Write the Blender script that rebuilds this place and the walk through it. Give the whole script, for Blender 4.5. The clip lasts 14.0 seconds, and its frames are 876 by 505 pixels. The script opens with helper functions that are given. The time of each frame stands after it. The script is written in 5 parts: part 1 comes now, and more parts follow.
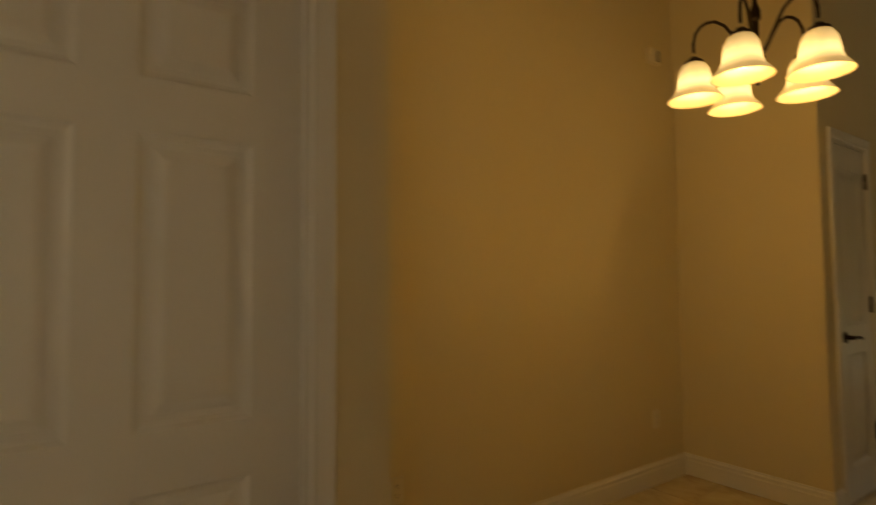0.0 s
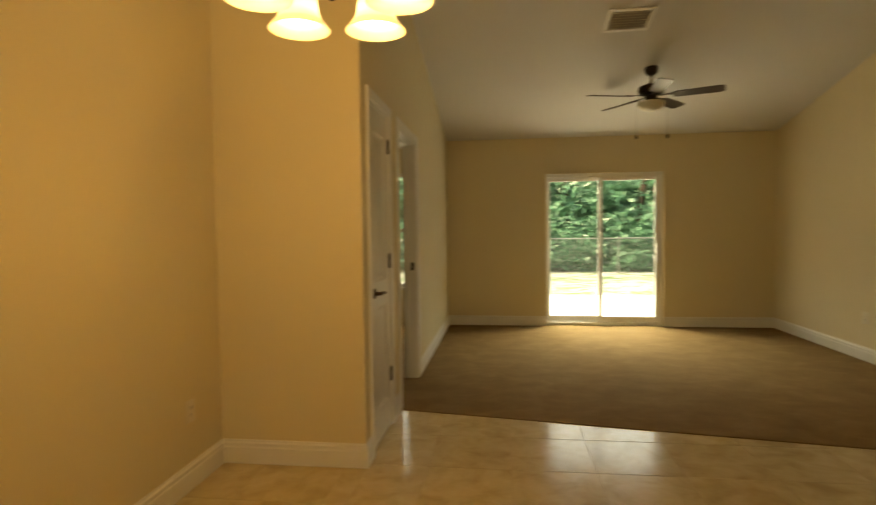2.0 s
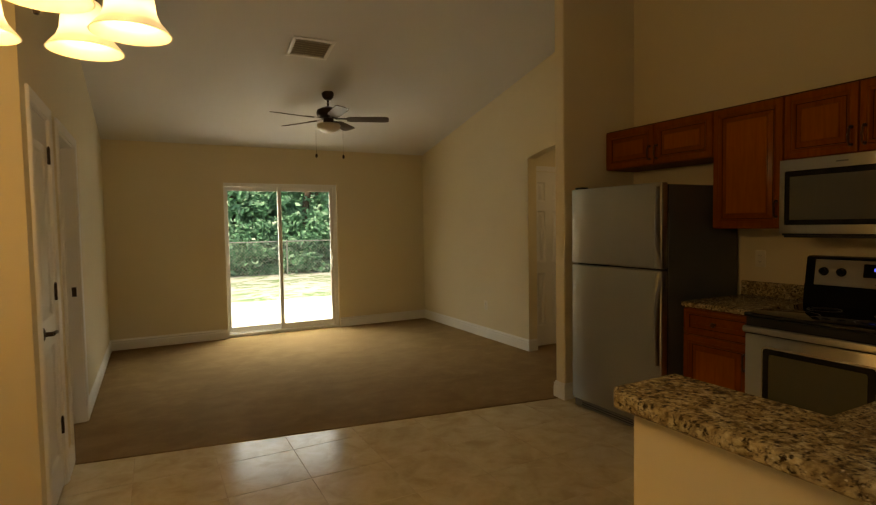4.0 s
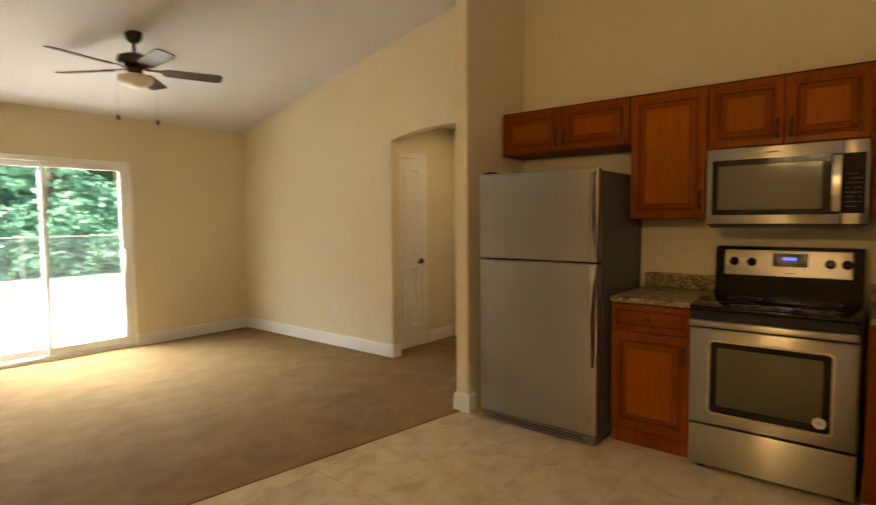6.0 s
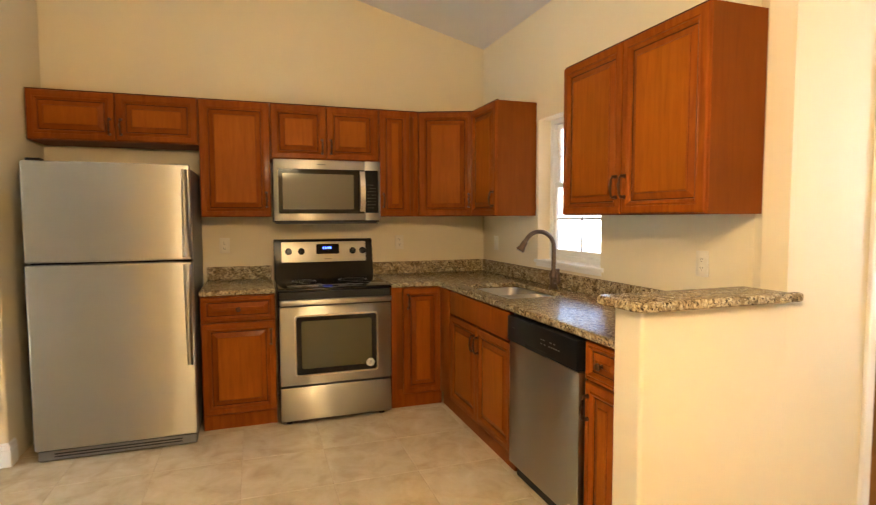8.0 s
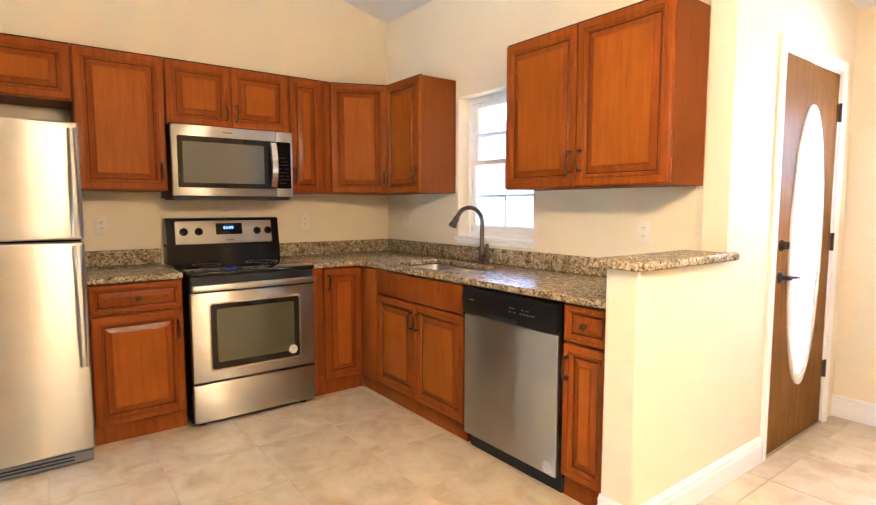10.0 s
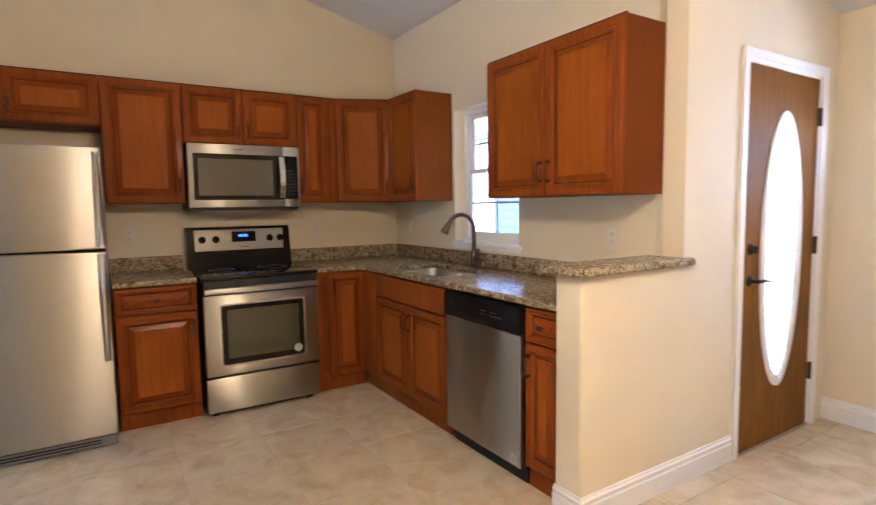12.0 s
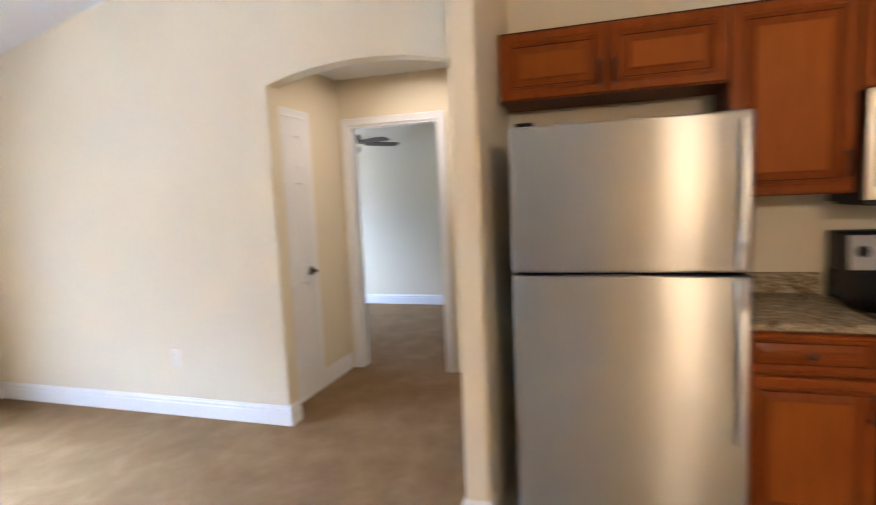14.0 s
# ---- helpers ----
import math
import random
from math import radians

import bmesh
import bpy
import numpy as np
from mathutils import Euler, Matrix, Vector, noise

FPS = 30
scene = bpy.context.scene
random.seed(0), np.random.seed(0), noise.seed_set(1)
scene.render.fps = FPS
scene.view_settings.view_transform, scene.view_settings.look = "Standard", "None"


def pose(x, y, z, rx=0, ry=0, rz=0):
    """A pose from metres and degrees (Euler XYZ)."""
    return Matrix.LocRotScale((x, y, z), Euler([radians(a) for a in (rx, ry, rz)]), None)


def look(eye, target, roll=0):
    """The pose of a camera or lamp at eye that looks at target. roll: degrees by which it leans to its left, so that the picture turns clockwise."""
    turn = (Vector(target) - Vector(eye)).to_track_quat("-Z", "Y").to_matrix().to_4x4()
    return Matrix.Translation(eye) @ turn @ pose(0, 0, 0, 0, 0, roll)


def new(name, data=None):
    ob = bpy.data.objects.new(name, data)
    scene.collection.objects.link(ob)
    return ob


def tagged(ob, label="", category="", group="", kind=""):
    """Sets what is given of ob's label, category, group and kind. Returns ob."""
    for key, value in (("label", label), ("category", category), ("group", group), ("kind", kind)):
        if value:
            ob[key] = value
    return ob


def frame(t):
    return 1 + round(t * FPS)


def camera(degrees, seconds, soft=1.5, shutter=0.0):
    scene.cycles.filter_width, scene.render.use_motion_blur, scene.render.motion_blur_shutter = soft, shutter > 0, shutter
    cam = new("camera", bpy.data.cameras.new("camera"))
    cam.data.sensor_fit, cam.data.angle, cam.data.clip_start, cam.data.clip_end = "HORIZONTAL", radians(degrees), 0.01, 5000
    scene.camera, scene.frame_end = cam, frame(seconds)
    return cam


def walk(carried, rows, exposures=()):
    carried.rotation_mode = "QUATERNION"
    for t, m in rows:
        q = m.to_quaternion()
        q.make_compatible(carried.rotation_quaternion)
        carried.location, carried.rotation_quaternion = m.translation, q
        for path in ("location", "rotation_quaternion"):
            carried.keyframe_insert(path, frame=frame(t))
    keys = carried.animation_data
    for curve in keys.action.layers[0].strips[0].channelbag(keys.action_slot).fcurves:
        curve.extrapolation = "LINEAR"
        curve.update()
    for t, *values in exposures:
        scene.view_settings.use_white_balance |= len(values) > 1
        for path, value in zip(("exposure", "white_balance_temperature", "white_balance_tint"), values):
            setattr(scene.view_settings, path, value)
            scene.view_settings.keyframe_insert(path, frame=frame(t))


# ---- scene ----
cam = camera(78.3, 14.0, soft=1.2, shutter=0.4)

PATH = [
    (0, (0.858, -0.584, 1.281), (-0.780, 0.560, 1.385), -0.5),
    (0.5, (0.688, -0.403, 1.236), (-0.592, 1.133, 1.228), -0.3),
    (1, (0.561, -0.178, 1.245), (-0.267, 1.642, 1.178), -0.7),
    (1.5, (0.457, -0.051, 1.264), (-0.183, 1.846, 1.196), -0.9),
    (2, (0.423, -0.046, 1.311), (0.180, 1.938, 1.228), -0.7),
    (2.5, (0.339, -0.143, 1.382), (0.670, 1.825, 1.290), -0.7),
    (3, (0.256, -0.242, 1.419), (0.858, 1.657, 1.325), -0.8),
    (3.5, (0.195, -0.245, 1.453), (1.008, 1.572, 1.355), -0.9),
    (6, (-0.026, 0.955, 1.406), (1.531, 2.204, 1.280), -0.4),
    (6.5, (-0.132, 1.266, 1.408), (1.747, 1.942, 1.289), -0.2),
    (7, (-0.324, 1.473, 1.422), (1.669, 1.595, 1.311), 0.0),
    (7.5, (-0.503, 1.659, 1.408), (1.466, 1.332, 1.291), -0.1),
    (10, (-0.106, 2.402, 1.300), (1.487, 1.205, 1.128), 0.0),
    (10.5, (-0.307, 2.218, 1.324), (1.230, 0.950, 1.151), -0.2),
    (11, (-0.425, 2.148, 1.343), (1.104, 0.870, 1.166), -0.6),
    (11.5, (-0.493, 2.192, 1.347), (1.069, 0.957, 1.170), -0.7),
    (12, (-0.474, 2.238, 1.346), (1.213, 1.178, 1.177), -0.8),
    (12.5, (-0.234, 2.168, 1.361), (1.577, 1.335, 1.190), -0.9),
    (13, (0.165, 2.269, 1.316), (2.088, 1.735, 1.167), -1.1),
    (13.5, (0.604, 2.391, 1.399), (2.593, 2.337, 1.198), -1.4),
    (14, (0.944, 2.694, 1.451), (2.842, 3.291, 1.244), -2.5),
]
for_exposure = [
    (0.0, -0.25, 15500, 12), (0.5, 0.1, 15500, 12), (1.5, 0.72, 13500, 8), (2.5, 0.90, 13000, 9), (3.5, 0.36, 11500, 11), (6.0, 1.98, 7900, 15), (6.5, 2.15, 8200, 16), (7.5, 2.85, 7200, 14),
    (9.0, 3.6, 5300, 15), (10.0, 3.80, 5350, 21), (11.0, 3.44, 4900, 21), (12.2, 2.88, 5050, 21), (12.9, 3.25, 5100, 22), (13.5, 3.38, 4950, 22), (14.0, 3.04, 5050, 22)]
walk(cam, [(t, look(eye, target, roll)) for t, eye, target, roll in PATH], for_exposure)

# ---- plan, metres ----
XE, XA, XW, XN = 3.87, 3.87, -0.34, -1.18      # kitchen and arch wall, long west wall, nook back wall
YN, YS, YO = 7.30, -0.05, -1.52                # slider wall, sink wall, octagon window wall
NY0, NY1 = 0.10, 2.81                          # dining nook
HX0, HX1 = 1.025, 1.175                         # half wall
HY = 0.618
RIDGE = 2.73


def ceiling_z(y):
    return 2.52 + 0.22 * (YN - y) if y > RIDGE else 2.83 + 0.255 * y


CHAND_W, CHAND_COLOR = 1.25, (1.0, 0.55, 0.125)
# ---- light ----
world = bpy.data.worlds.new("sky")
scene.world = world
world.use_nodes = True
wt = world.node_tree
sky = wt.nodes.new("ShaderNodeTexSky")
sky.sky_type, sky.sun_disc = "NISHITA", False
sky.sun_elevation, sky.sun_rotation = radians(62), radians(262)
wt.links.new(sky.outputs[0], wt.nodes["Background"].inputs[0])
wt.nodes["Background"].inputs[1].default_value = 0.15

sun = new("sun", bpy.data.lights.new("sun", "SUN"))
sun.data.energy, sun.data.angle, sun.data.color = 5.0, radians(0.5), (1.0, 0.97, 0.93)
sun.matrix_world = look((0, 0, 20), (9.5, 1.2, 2.0))


def area_lamp(name, at, target, w, h, power, color, spread=180):
    d = bpy.data.lights.new(name, "AREA")
    d.shape, d.size, d.size_y, d.energy, d.color, d.spread = "RECTANGLE", w, h, power, color, radians(spread)
    ob = new(name, d)
    ob.matrix_world = look(at, target)
    return ob


area_lamp("octagon_daylight", (0.527, YO - 0.30, 1.66), (0.527, 0, 1.5), 0.7, 0.7, 5, (0.93, 0.97, 1.0))
area_lamp("front_door_daylight", (1.30, -1.03, 1.08), (0, -0.65, 1.0), 0.7, 1.7, 4.2, (0.93, 0.97, 1.0))
area_lamp("kitchen_window_daylight", (2.57, YS - 1.9, 3.6), (2.57, 0.6, 0.9), 3.4, 2.2, 9, (0.85, 0.93, 1.0))

# Added panel facing down: brightens the slab so it bounces skylight indoors.
area_lamp("patio_bounce_fill", (1.75, YN + 2.2, 3.6), (1.75, YN + 2.1, 0.0), 5.0, 2.6, 420, (0.84, 0.97, 0.97))
# Added bluish panel, stands in for sky so the tiles catch a sheen.
area_lamp("sky_sheen_fill", (1.75, YN + 8.0, 6.3), (1.75, YN, 1.5), 12.0, 5.0, 420, (0.66, 0.84, 1.0))
area_lamp("bedroom_window_daylight", (6.6, 7.36, 1.4), (6.6, 4.5, 0.6), 1.2, 1.1, 2.5, (0.92, 0.95, 1.0))
area_lamp("hall_ceiling_light", (4.55, 4.05, 2.40), (4.55, 4.05, 0), 0.28, 0.28, 1.3, (1.0, 0.78, 0.50))
area_lamp("west_room_daylight", (-1.1, YN + 0.9, 2.9), (-1.1, 6.0, 0.4), 1.0, 1.1, 12, (0.86, 0.93, 1.0))


# ---- materials ----
def mat(name, base=(0.8, 0.8, 0.8), rough=0.5, metal=0.0, spec=None):
    m = bpy.data.materials.new(name)
    m.use_nodes = True
    b = m.node_tree.nodes["Principled BSDF"]
    b.inputs["Base Color"].default_value = (*base, 1)
    b.inputs["Roughness"].default_value = rough
    b.inputs["Metallic"].default_value = metal
    if spec is not None:
        b.inputs["Specular IOR Level"].default_value = spec
    return m


class Nodes:
    """Short ways to wire a material."""

    def __init__(self, m):
        self.t, self.b = m.node_tree, m.node_tree.nodes["Principled BSDF"]

    def add(self, kind, **values):
        n = self.t.nodes.new(kind)
        for k, v in values.items():
            n.inputs[k.replace("_", " ")].default_value = v
        return n

    def link(self, a, b):
        self.t.links.new(a, b)

    def coords(self, scale=(1, 1, 1), kind="Object"):
        c, m = self.add("ShaderNodeTexCoord"), self.add("ShaderNodeMapping")
        m.inputs["Scale"].default_value = scale
        self.link(c.outputs[kind], m.inputs[0])
        return m.outputs[0]

    def noise(self, vec, scale, detail=3.0, rough=0.5, dist=0.0):
        n = self.add("ShaderNodeTexNoise", Scale=scale, Detail=detail, Roughness=rough, Distortion=dist)
        self.link(vec, n.inputs["Vector"])
        return n.outputs["Fac"]

    def ramp(self, fac, stops):
        r = self.add("ShaderNodeValToRGB")
        e = r.color_ramp.elements
        while len(e) < len(stops):
            e.new(0.5)
        for el, (p, c) in zip(e, stops):
            el.position, el.color = p, (*c, 1)
        self.link(fac, r.inputs[0])
        return r.outputs[0]

    def mix(self, fac, a, b, blend="MIX"):
        n = self.t.nodes.new("ShaderNodeMix")
        n.data_type, n.blend_type = "RGBA", blend
        for sock, v in ((n.inputs[0], fac), (n.inputs[6], a), (n.inputs[7], b)):
            if isinstance(v, (int, float)):
                sock.default_value = v
            elif isinstance(v, tuple):
                sock.default_value = (*v, 1)
            else:
                self.link(v, sock)
        return n.outputs[2]

    def span(self, fac, lo, hi):
        n = self.add("ShaderNodeMapRange")
        n.inputs["To Min"].default_value, n.inputs["To Max"].default_value = lo, hi
        self.link(fac, n.inputs["Value"])
        return n.outputs[0]

    def bump(self, height, strength=0.3, distance=0.002):
        n = self.add("ShaderNodeBump", Strength=strength, Distance=distance)
        self.link(height, n.inputs["Height"])
        self.link(n.outputs[0], self.b.inputs["Normal"])

    def color(self, out):
        self.link(out, self.b.inputs["Base Color"])

    def rough(self, out):
        self.link(out, self.b.inputs["Roughness"])


def painted(name, base, rough=0.75, grain=220, strength=0.25):
    """Rolled wall paint: orange peel and faint patches."""
    m = mat(name, base, rough, spec=0.3)
    n = Nodes(m)
    v = n.coords()
    patch = n.noise(v, 1.3, 3)
    dark = tuple(c * 0.94 for c in base)
    n.color(n.mix(patch, base, dark))
    n.rough(n.span(n.noise(v, 5), rough - 0.08, rough + 0.08))
    n.bump(n.noise(v, grain, 2), strength, 0.0015)
    return m


WALL = painted("cream_wall_paint", (0.70, 0.615, 0.44))
CEIL = painted("ceiling_paint", (0.66, 0.65, 0.64), 0.85, 120, 0.5)
TRIM = painted("white_trim_paint", (0.76, 0.75, 0.73), 0.35, 60, 0.08)
DOORW = painted("white_door_paint", (0.72, 0.71, 0.69), 0.38, 45, 0.12)
VINYL = painted("white_vinyl", (0.82, 0.82, 0.80), 0.35, 30, 0.05)


def wood_material(name, dark, mid, light, rough=0.3, along="z", coat=0.25):
    m = mat(name, mid, rough)
    n = Nodes(m)
    s = {"z": (14, 14, 1.1), "x": (1.1, 14, 14)}[along]
    info = n.add("ShaderNodeObjectInfo")
    shift = n.add("ShaderNodeVectorMath")
    shift.operation = "ADD"
    c = n.add("ShaderNodeTexCoord")
    n.link(c.outputs["Object"], shift.inputs[0])
    mul = n.add("ShaderNodeMath")
    mul.operation = "MULTIPLY"
    mul.inputs[1].default_value = 17.0
    n.link(info.outputs["Random"], mul.inputs[0])
    n.link(mul.outputs[0], shift.inputs[1])
    mp = n.add("ShaderNodeMapping")
    mp.inputs["Scale"].default_value = s
    n.link(shift.outputs[0], mp.inputs[0])
    v = mp.outputs[0]
    grain = n.noise(v, 3.0, 6, 0.62, 0.6)
    fine = n.noise(v, 9.0, 5, 0.6)
    blot = n.noise(shift.outputs[0], 3.2, 3)
    col = n.ramp(grain, [(0.25, dark), (0.5, mid), (0.78, light)])
    col = n.mix(n.span(fine, 0.0, 0.05), col, dark, "MIX")
    blotch = n.ramp(blot, [(0.36, (0, 0, 0)), (0.66, (1, 1, 1))])
    col = n.mix(n.span(blotch, 0.0, 0.42), col, tuple(a * 0.62 for a in mid), "MIX")
    n.color(col)
    n.rough(n.span(fine, rough - 0.05, rough + 0.12))
    n.bump(fine, 0.04, 0.0005)
    n.b.inputs["Specular IOR Level"].default_value = 0.05
    n.b.inputs["Coat Weight"].default_value = coat
    n.b.inputs["Coat Roughness"].default_value = 0.11
    return m


CHERRY = wood_material("cherry_stained_maple", (0.170, 0.037, 0.004), (0.235, 0.056, 0.005), (0.29, 0.080, 0.007), 0.32, coat=0.09)
FIELD = wood_material("cherry_stained_panel_field", (0.235, 0.058, 0.004), (0.298, 0.081, 0.006), (0.345, 0.106, 0.008), 0.36, coat=0.0)
GLAZE = mat("dark_glaze_and_shade", (0.055, 0.013, 0.003), 0.5, spec=0.1)
OAK = wood_material("brown_stained_oak", (0.115, 0.047, 0.008), (0.195, 0.086, 0.015), (0.25, 0.118, 0.024), 0.5, coat=0.0)
TOE = wood_material("cabinet_end_veneer", (0.155, 0.040, 0.005), (0.175, 0.047, 0.006), (0.19, 0.053, 0.007), 0.45, coat=0.0)
PULL = mat("aged_bronze_pull", (0.080, 0.034, 0.017), 0.35, 0.7)
BRONZE = mat("oil_rubbed_bronze", (0.045, 0.029, 0.021), 0.38, 0.8)
NICKEL = mat("bronze_faucet_metal", (0.16, 0.115, 0.085), 0.28, 1.0)
BLACK = mat("black_enamel", (0.004, 0.004, 0.005), 0.07, spec=0.14)
BLACKP = mat("black_plastic", (0.011, 0.011, 0.012), 0.45, spec=0.3)
# Near-black gasket; on slots and pocket it paints the shade of uncut openings.
DARKGAP = mat("dark_gap", (0.01, 0.01, 0.01), 0.8)
COOK = mat("cooktop_glass", (0.004, 0.004, 0.005), 0.05, spec=0.45)
DARKGLASS = mat("black_door_glass", (0.008, 0.007, 0.007), 0.05, spec=0.28)
OVENGLASS = mat("oven_window_glass", (0.050, 0.046, 0.022), 0.04, spec=0.9)
WHITEP = mat("white_plastic", (0.68, 0.63, 0.53), 0.35)
GREYLIGHT = mat("grey_plastic", (0.14, 0.135, 0.13), 0.5)
GREYSIDE = mat("grey_painted_steel", (0.10, 0.10, 0.105), 0.45, 0.2)


def steel(name, base=(0.465, 0.452, 0.418), rough=0.34):
    """Stainless steel brushed level, so that highlights stretch upright."""
    m = mat(name, base, rough, 1.0)
    n = Nodes(m)
    f = n.noise(n.coords((2.0, 2.0, 700)), 1.0, 3)
    n.rough(n.span(f, rough - 0.03, rough + 0.04))
    n.bump(f, 0.015, 0.0002)
    sm = n.noise(n.coords(), 2.2, 2)
    n.color(n.mix(sm, base, tuple(c * 0.88 for c in base)))
    tan = n.add("ShaderNodeTangent")
    tan.direction_type, tan.axis = "RADIAL", "Z"
    n.link(tan.outputs[0], n.b.inputs["Tangent"])
    n.b.inputs["Anisotropic"].default_value = 0.98
    n.b.inputs["Anisotropic Rotation"].default_value = 0.25
    return m


STEEL = steel("brushed_stainless")
STEELX = STEEL
SINKSTEEL = mat("satin_sink_steel", (0.42, 0.41, 0.40), 0.34, 1.0)
CHROME = mat("polished_steel", (0.62, 0.60, 0.57), 0.18, 1.0)


def granite():
    m = mat("brown_granite", (0.3, 0.25, 0.2), 0.14)
    n = Nodes(m)
    v = n.coords()
    big = n.noise(v, 32, 5, 0.66, 0.7)
    base = n.ramp(big, [(0.31, (0.070, 0.045, 0.024)), (0.43, (0.25, 0.185, 0.095)), (0.56, (0.44, 0.360, 0.220)), (0.72, (0.63, 0.56, 0.410))])
    vor = n.add("ShaderNodeTexVoronoi", Scale=170.0)
    vor.feature = "F1"
    n.link(v, vor.inputs["Vector"])
    speck = n.ramp(vor.outputs["Color"], [(0.30, (0, 0, 0)), (0.42, (1, 1, 1))])
    dark = n.noise(v, 88, 4, 0.72, 0.4)
    dm = n.ramp(dark, [(0.40, (1, 1, 1)), (0.485, (0, 0, 0))])
    col = n.mix(dm, base, (0.028, 0.019, 0.011))
    col = n.mix(n.span(speck, 0.35, 0.0), col, (0.05, 0.032, 0.02))
    light = n.ramp(n.noise(v, 130, 2, 0.5), [(0.64, (0, 0, 0)), (0.76, (1, 1, 1))])
    col = n.mix(light, col, (0.60, 0.53, 0.43))
    n.color(col)
    n.b.inputs["Specular IOR Level"].default_value = 0.17
    n.rough(n.span(dark, 0.20, 0.32))
    return m


GRANITE = granite()


def tile_material():
    m = mat("travertine_look_tile", (0.45, 0.37, 0.28), 0.35)
    n = Nodes(m)
    g = n.add("ShaderNodeNewGeometry")
    info = n.add("ShaderNodeObjectInfo")
    ad = n.add("ShaderNodeVectorMath")
    ad.operation = "ADD"
    n.link(g.outputs["Position"], ad.inputs[0])
    mul = n.add("ShaderNodeMath")
    mul.operation = "MULTIPLY"
    mul.inputs[1].default_value = 31.0
    n.link(info.outputs["Random"], mul.inputs[0])
    n.link(mul.outputs[0], ad.inputs[1])
    v = ad.outputs[0]
    cloud = n.noise(v, 6.5, 5, 0.6, 0.5)
    fine = n.noise(v, 42, 4, 0.6)
    col = n.ramp(cloud, [(0.28, (0.44, 0.350, 0.225)), (0.5, (0.56, 0.470, 0.320)), (0.74, (0.64, 0.560, 0.410))])
    col = n.mix(n.span(fine, 0.0, 0.18), col, (0.36, 0.28, 0.19))
    tone = n.mix(n.span(info.outputs["Random"], 0.0, 0.10), col, (0.36, 0.28, 0.20))
    n.color(tone)
    n.b.inputs["Specular IOR Level"].default_value = 0.42
    n.rough(n.span(cloud, 0.14, 0.21))
    n.bump(fine, 0.10, 0.0008)
    return m


TILE = tile_material()
GROUT = painted("grout", (0.47, 0.38, 0.265), 0.9, 90, 0.4)


def carpet_material():
    m = mat("brown_carpet", (0.22, 0.16, 0.1), 0.95, spec=0.1)
    n = Nodes(m)
    v = n.coords()
    fib = n.noise(v, 260, 3, 0.7)
    tread = n.noise(n.coords((1.0, 1.25, 1)), 3.6, 6, 0.70, 0.3)
    col = n.ramp(tread, [(0.34, (0.235, 0.146, 0.066)), (0.52, (0.282, 0.182, 0.085)), (0.68, (0.335, 0.226, 0.112))])
    n.color(n.mix(n.span(fib, 0.0, 0.7), col, (0.17, 0.105, 0.05)))
    mx = n.mix(0.35, fib, tread)
    n.bump(mx, 0.7, 0.008)
    return m


CARPET = carpet_material()

GLASS = mat("window_glass", (1, 1, 1), 0.0)
GLASS.node_tree.nodes["Principled BSDF"].inputs["Transmission Weight"].default_value = 1.0
GLASS.node_tree.nodes["Principled BSDF"].inputs["IOR"].default_value = 1.05
FROST = mat("frosted_glass", (0.95, 0.95, 0.95), 0.5)
FROST.node_tree.nodes["Principled BSDF"].inputs["Transmission Weight"].default_value = 1.0
FROST.node_tree.nodes["Principled BSDF"].inputs["IOR"].default_value = 1.3


def glow(name, color, strength, base=(0.8, 0.75, 0.6)):
    m = mat(name, base, 0.4)
    b = m.node_tree.nodes["Principled BSDF"]
    b.inputs["Emission Color"].default_value = (*color, 1)
    b.inputs["Emission Strength"].default_value = strength
    return m


# ---- building helpers ----
def quad(bm, pts):
    return bm.faces.new([bm.verts.new(p) for p in pts])


def box(bm, x0, x1, y0, y1, z0, z1, bevel=0.0, seg=1):
    b2 = bmesh.new()
    bmesh.ops.create_cube(b2, size=1.0)
    for v in b2.verts:
        v.co = Vector((x0 + (v.co.x + 0.5) * (x1 - x0), y0 + (v.co.y + 0.5) * (y1 - y0), z0 + (v.co.z + 0.5) * (z1 - z0)))
    if bevel:
        bmesh.ops.bevel(b2, geom=b2.edges[:], offset=bevel, segments=seg, affect="EDGES", profile=0.5)
    join(bm, b2)


def join(bm, other, m=None):
    me = bpy.data.meshes.new("tmp")
    other.to_mesh(me)
    other.free()
    if m is not None:
        me.transform(m)
    bm.from_mesh(me)
    bpy.data.meshes.remove(me)


def part(name, bm, material, parent=None, label="", smooth=False, kind=""):
    bmesh.ops.recalc_face_normals(bm, faces=bm.faces[:])
    me = bpy.data.meshes.new(name)
    bm.to_mesh(me)
    bm.free()
    me.materials.append(material)
    if smooth:
        me.shade_smooth()
        me.set_sharp_from_angle(angle=radians(38))
    ob = new(name, me)
    ob.parent = parent
    return tagged(ob, label, kind=kind)


def boxpart(name, dims, material, parent=None, label="", bevel=0.0, kind="", seg=1):
    bm = bmesh.new()
    box(bm, *dims, bevel=bevel, seg=seg)
    return part(name, bm, material, parent, label, smooth=bevel > 0, kind=kind)


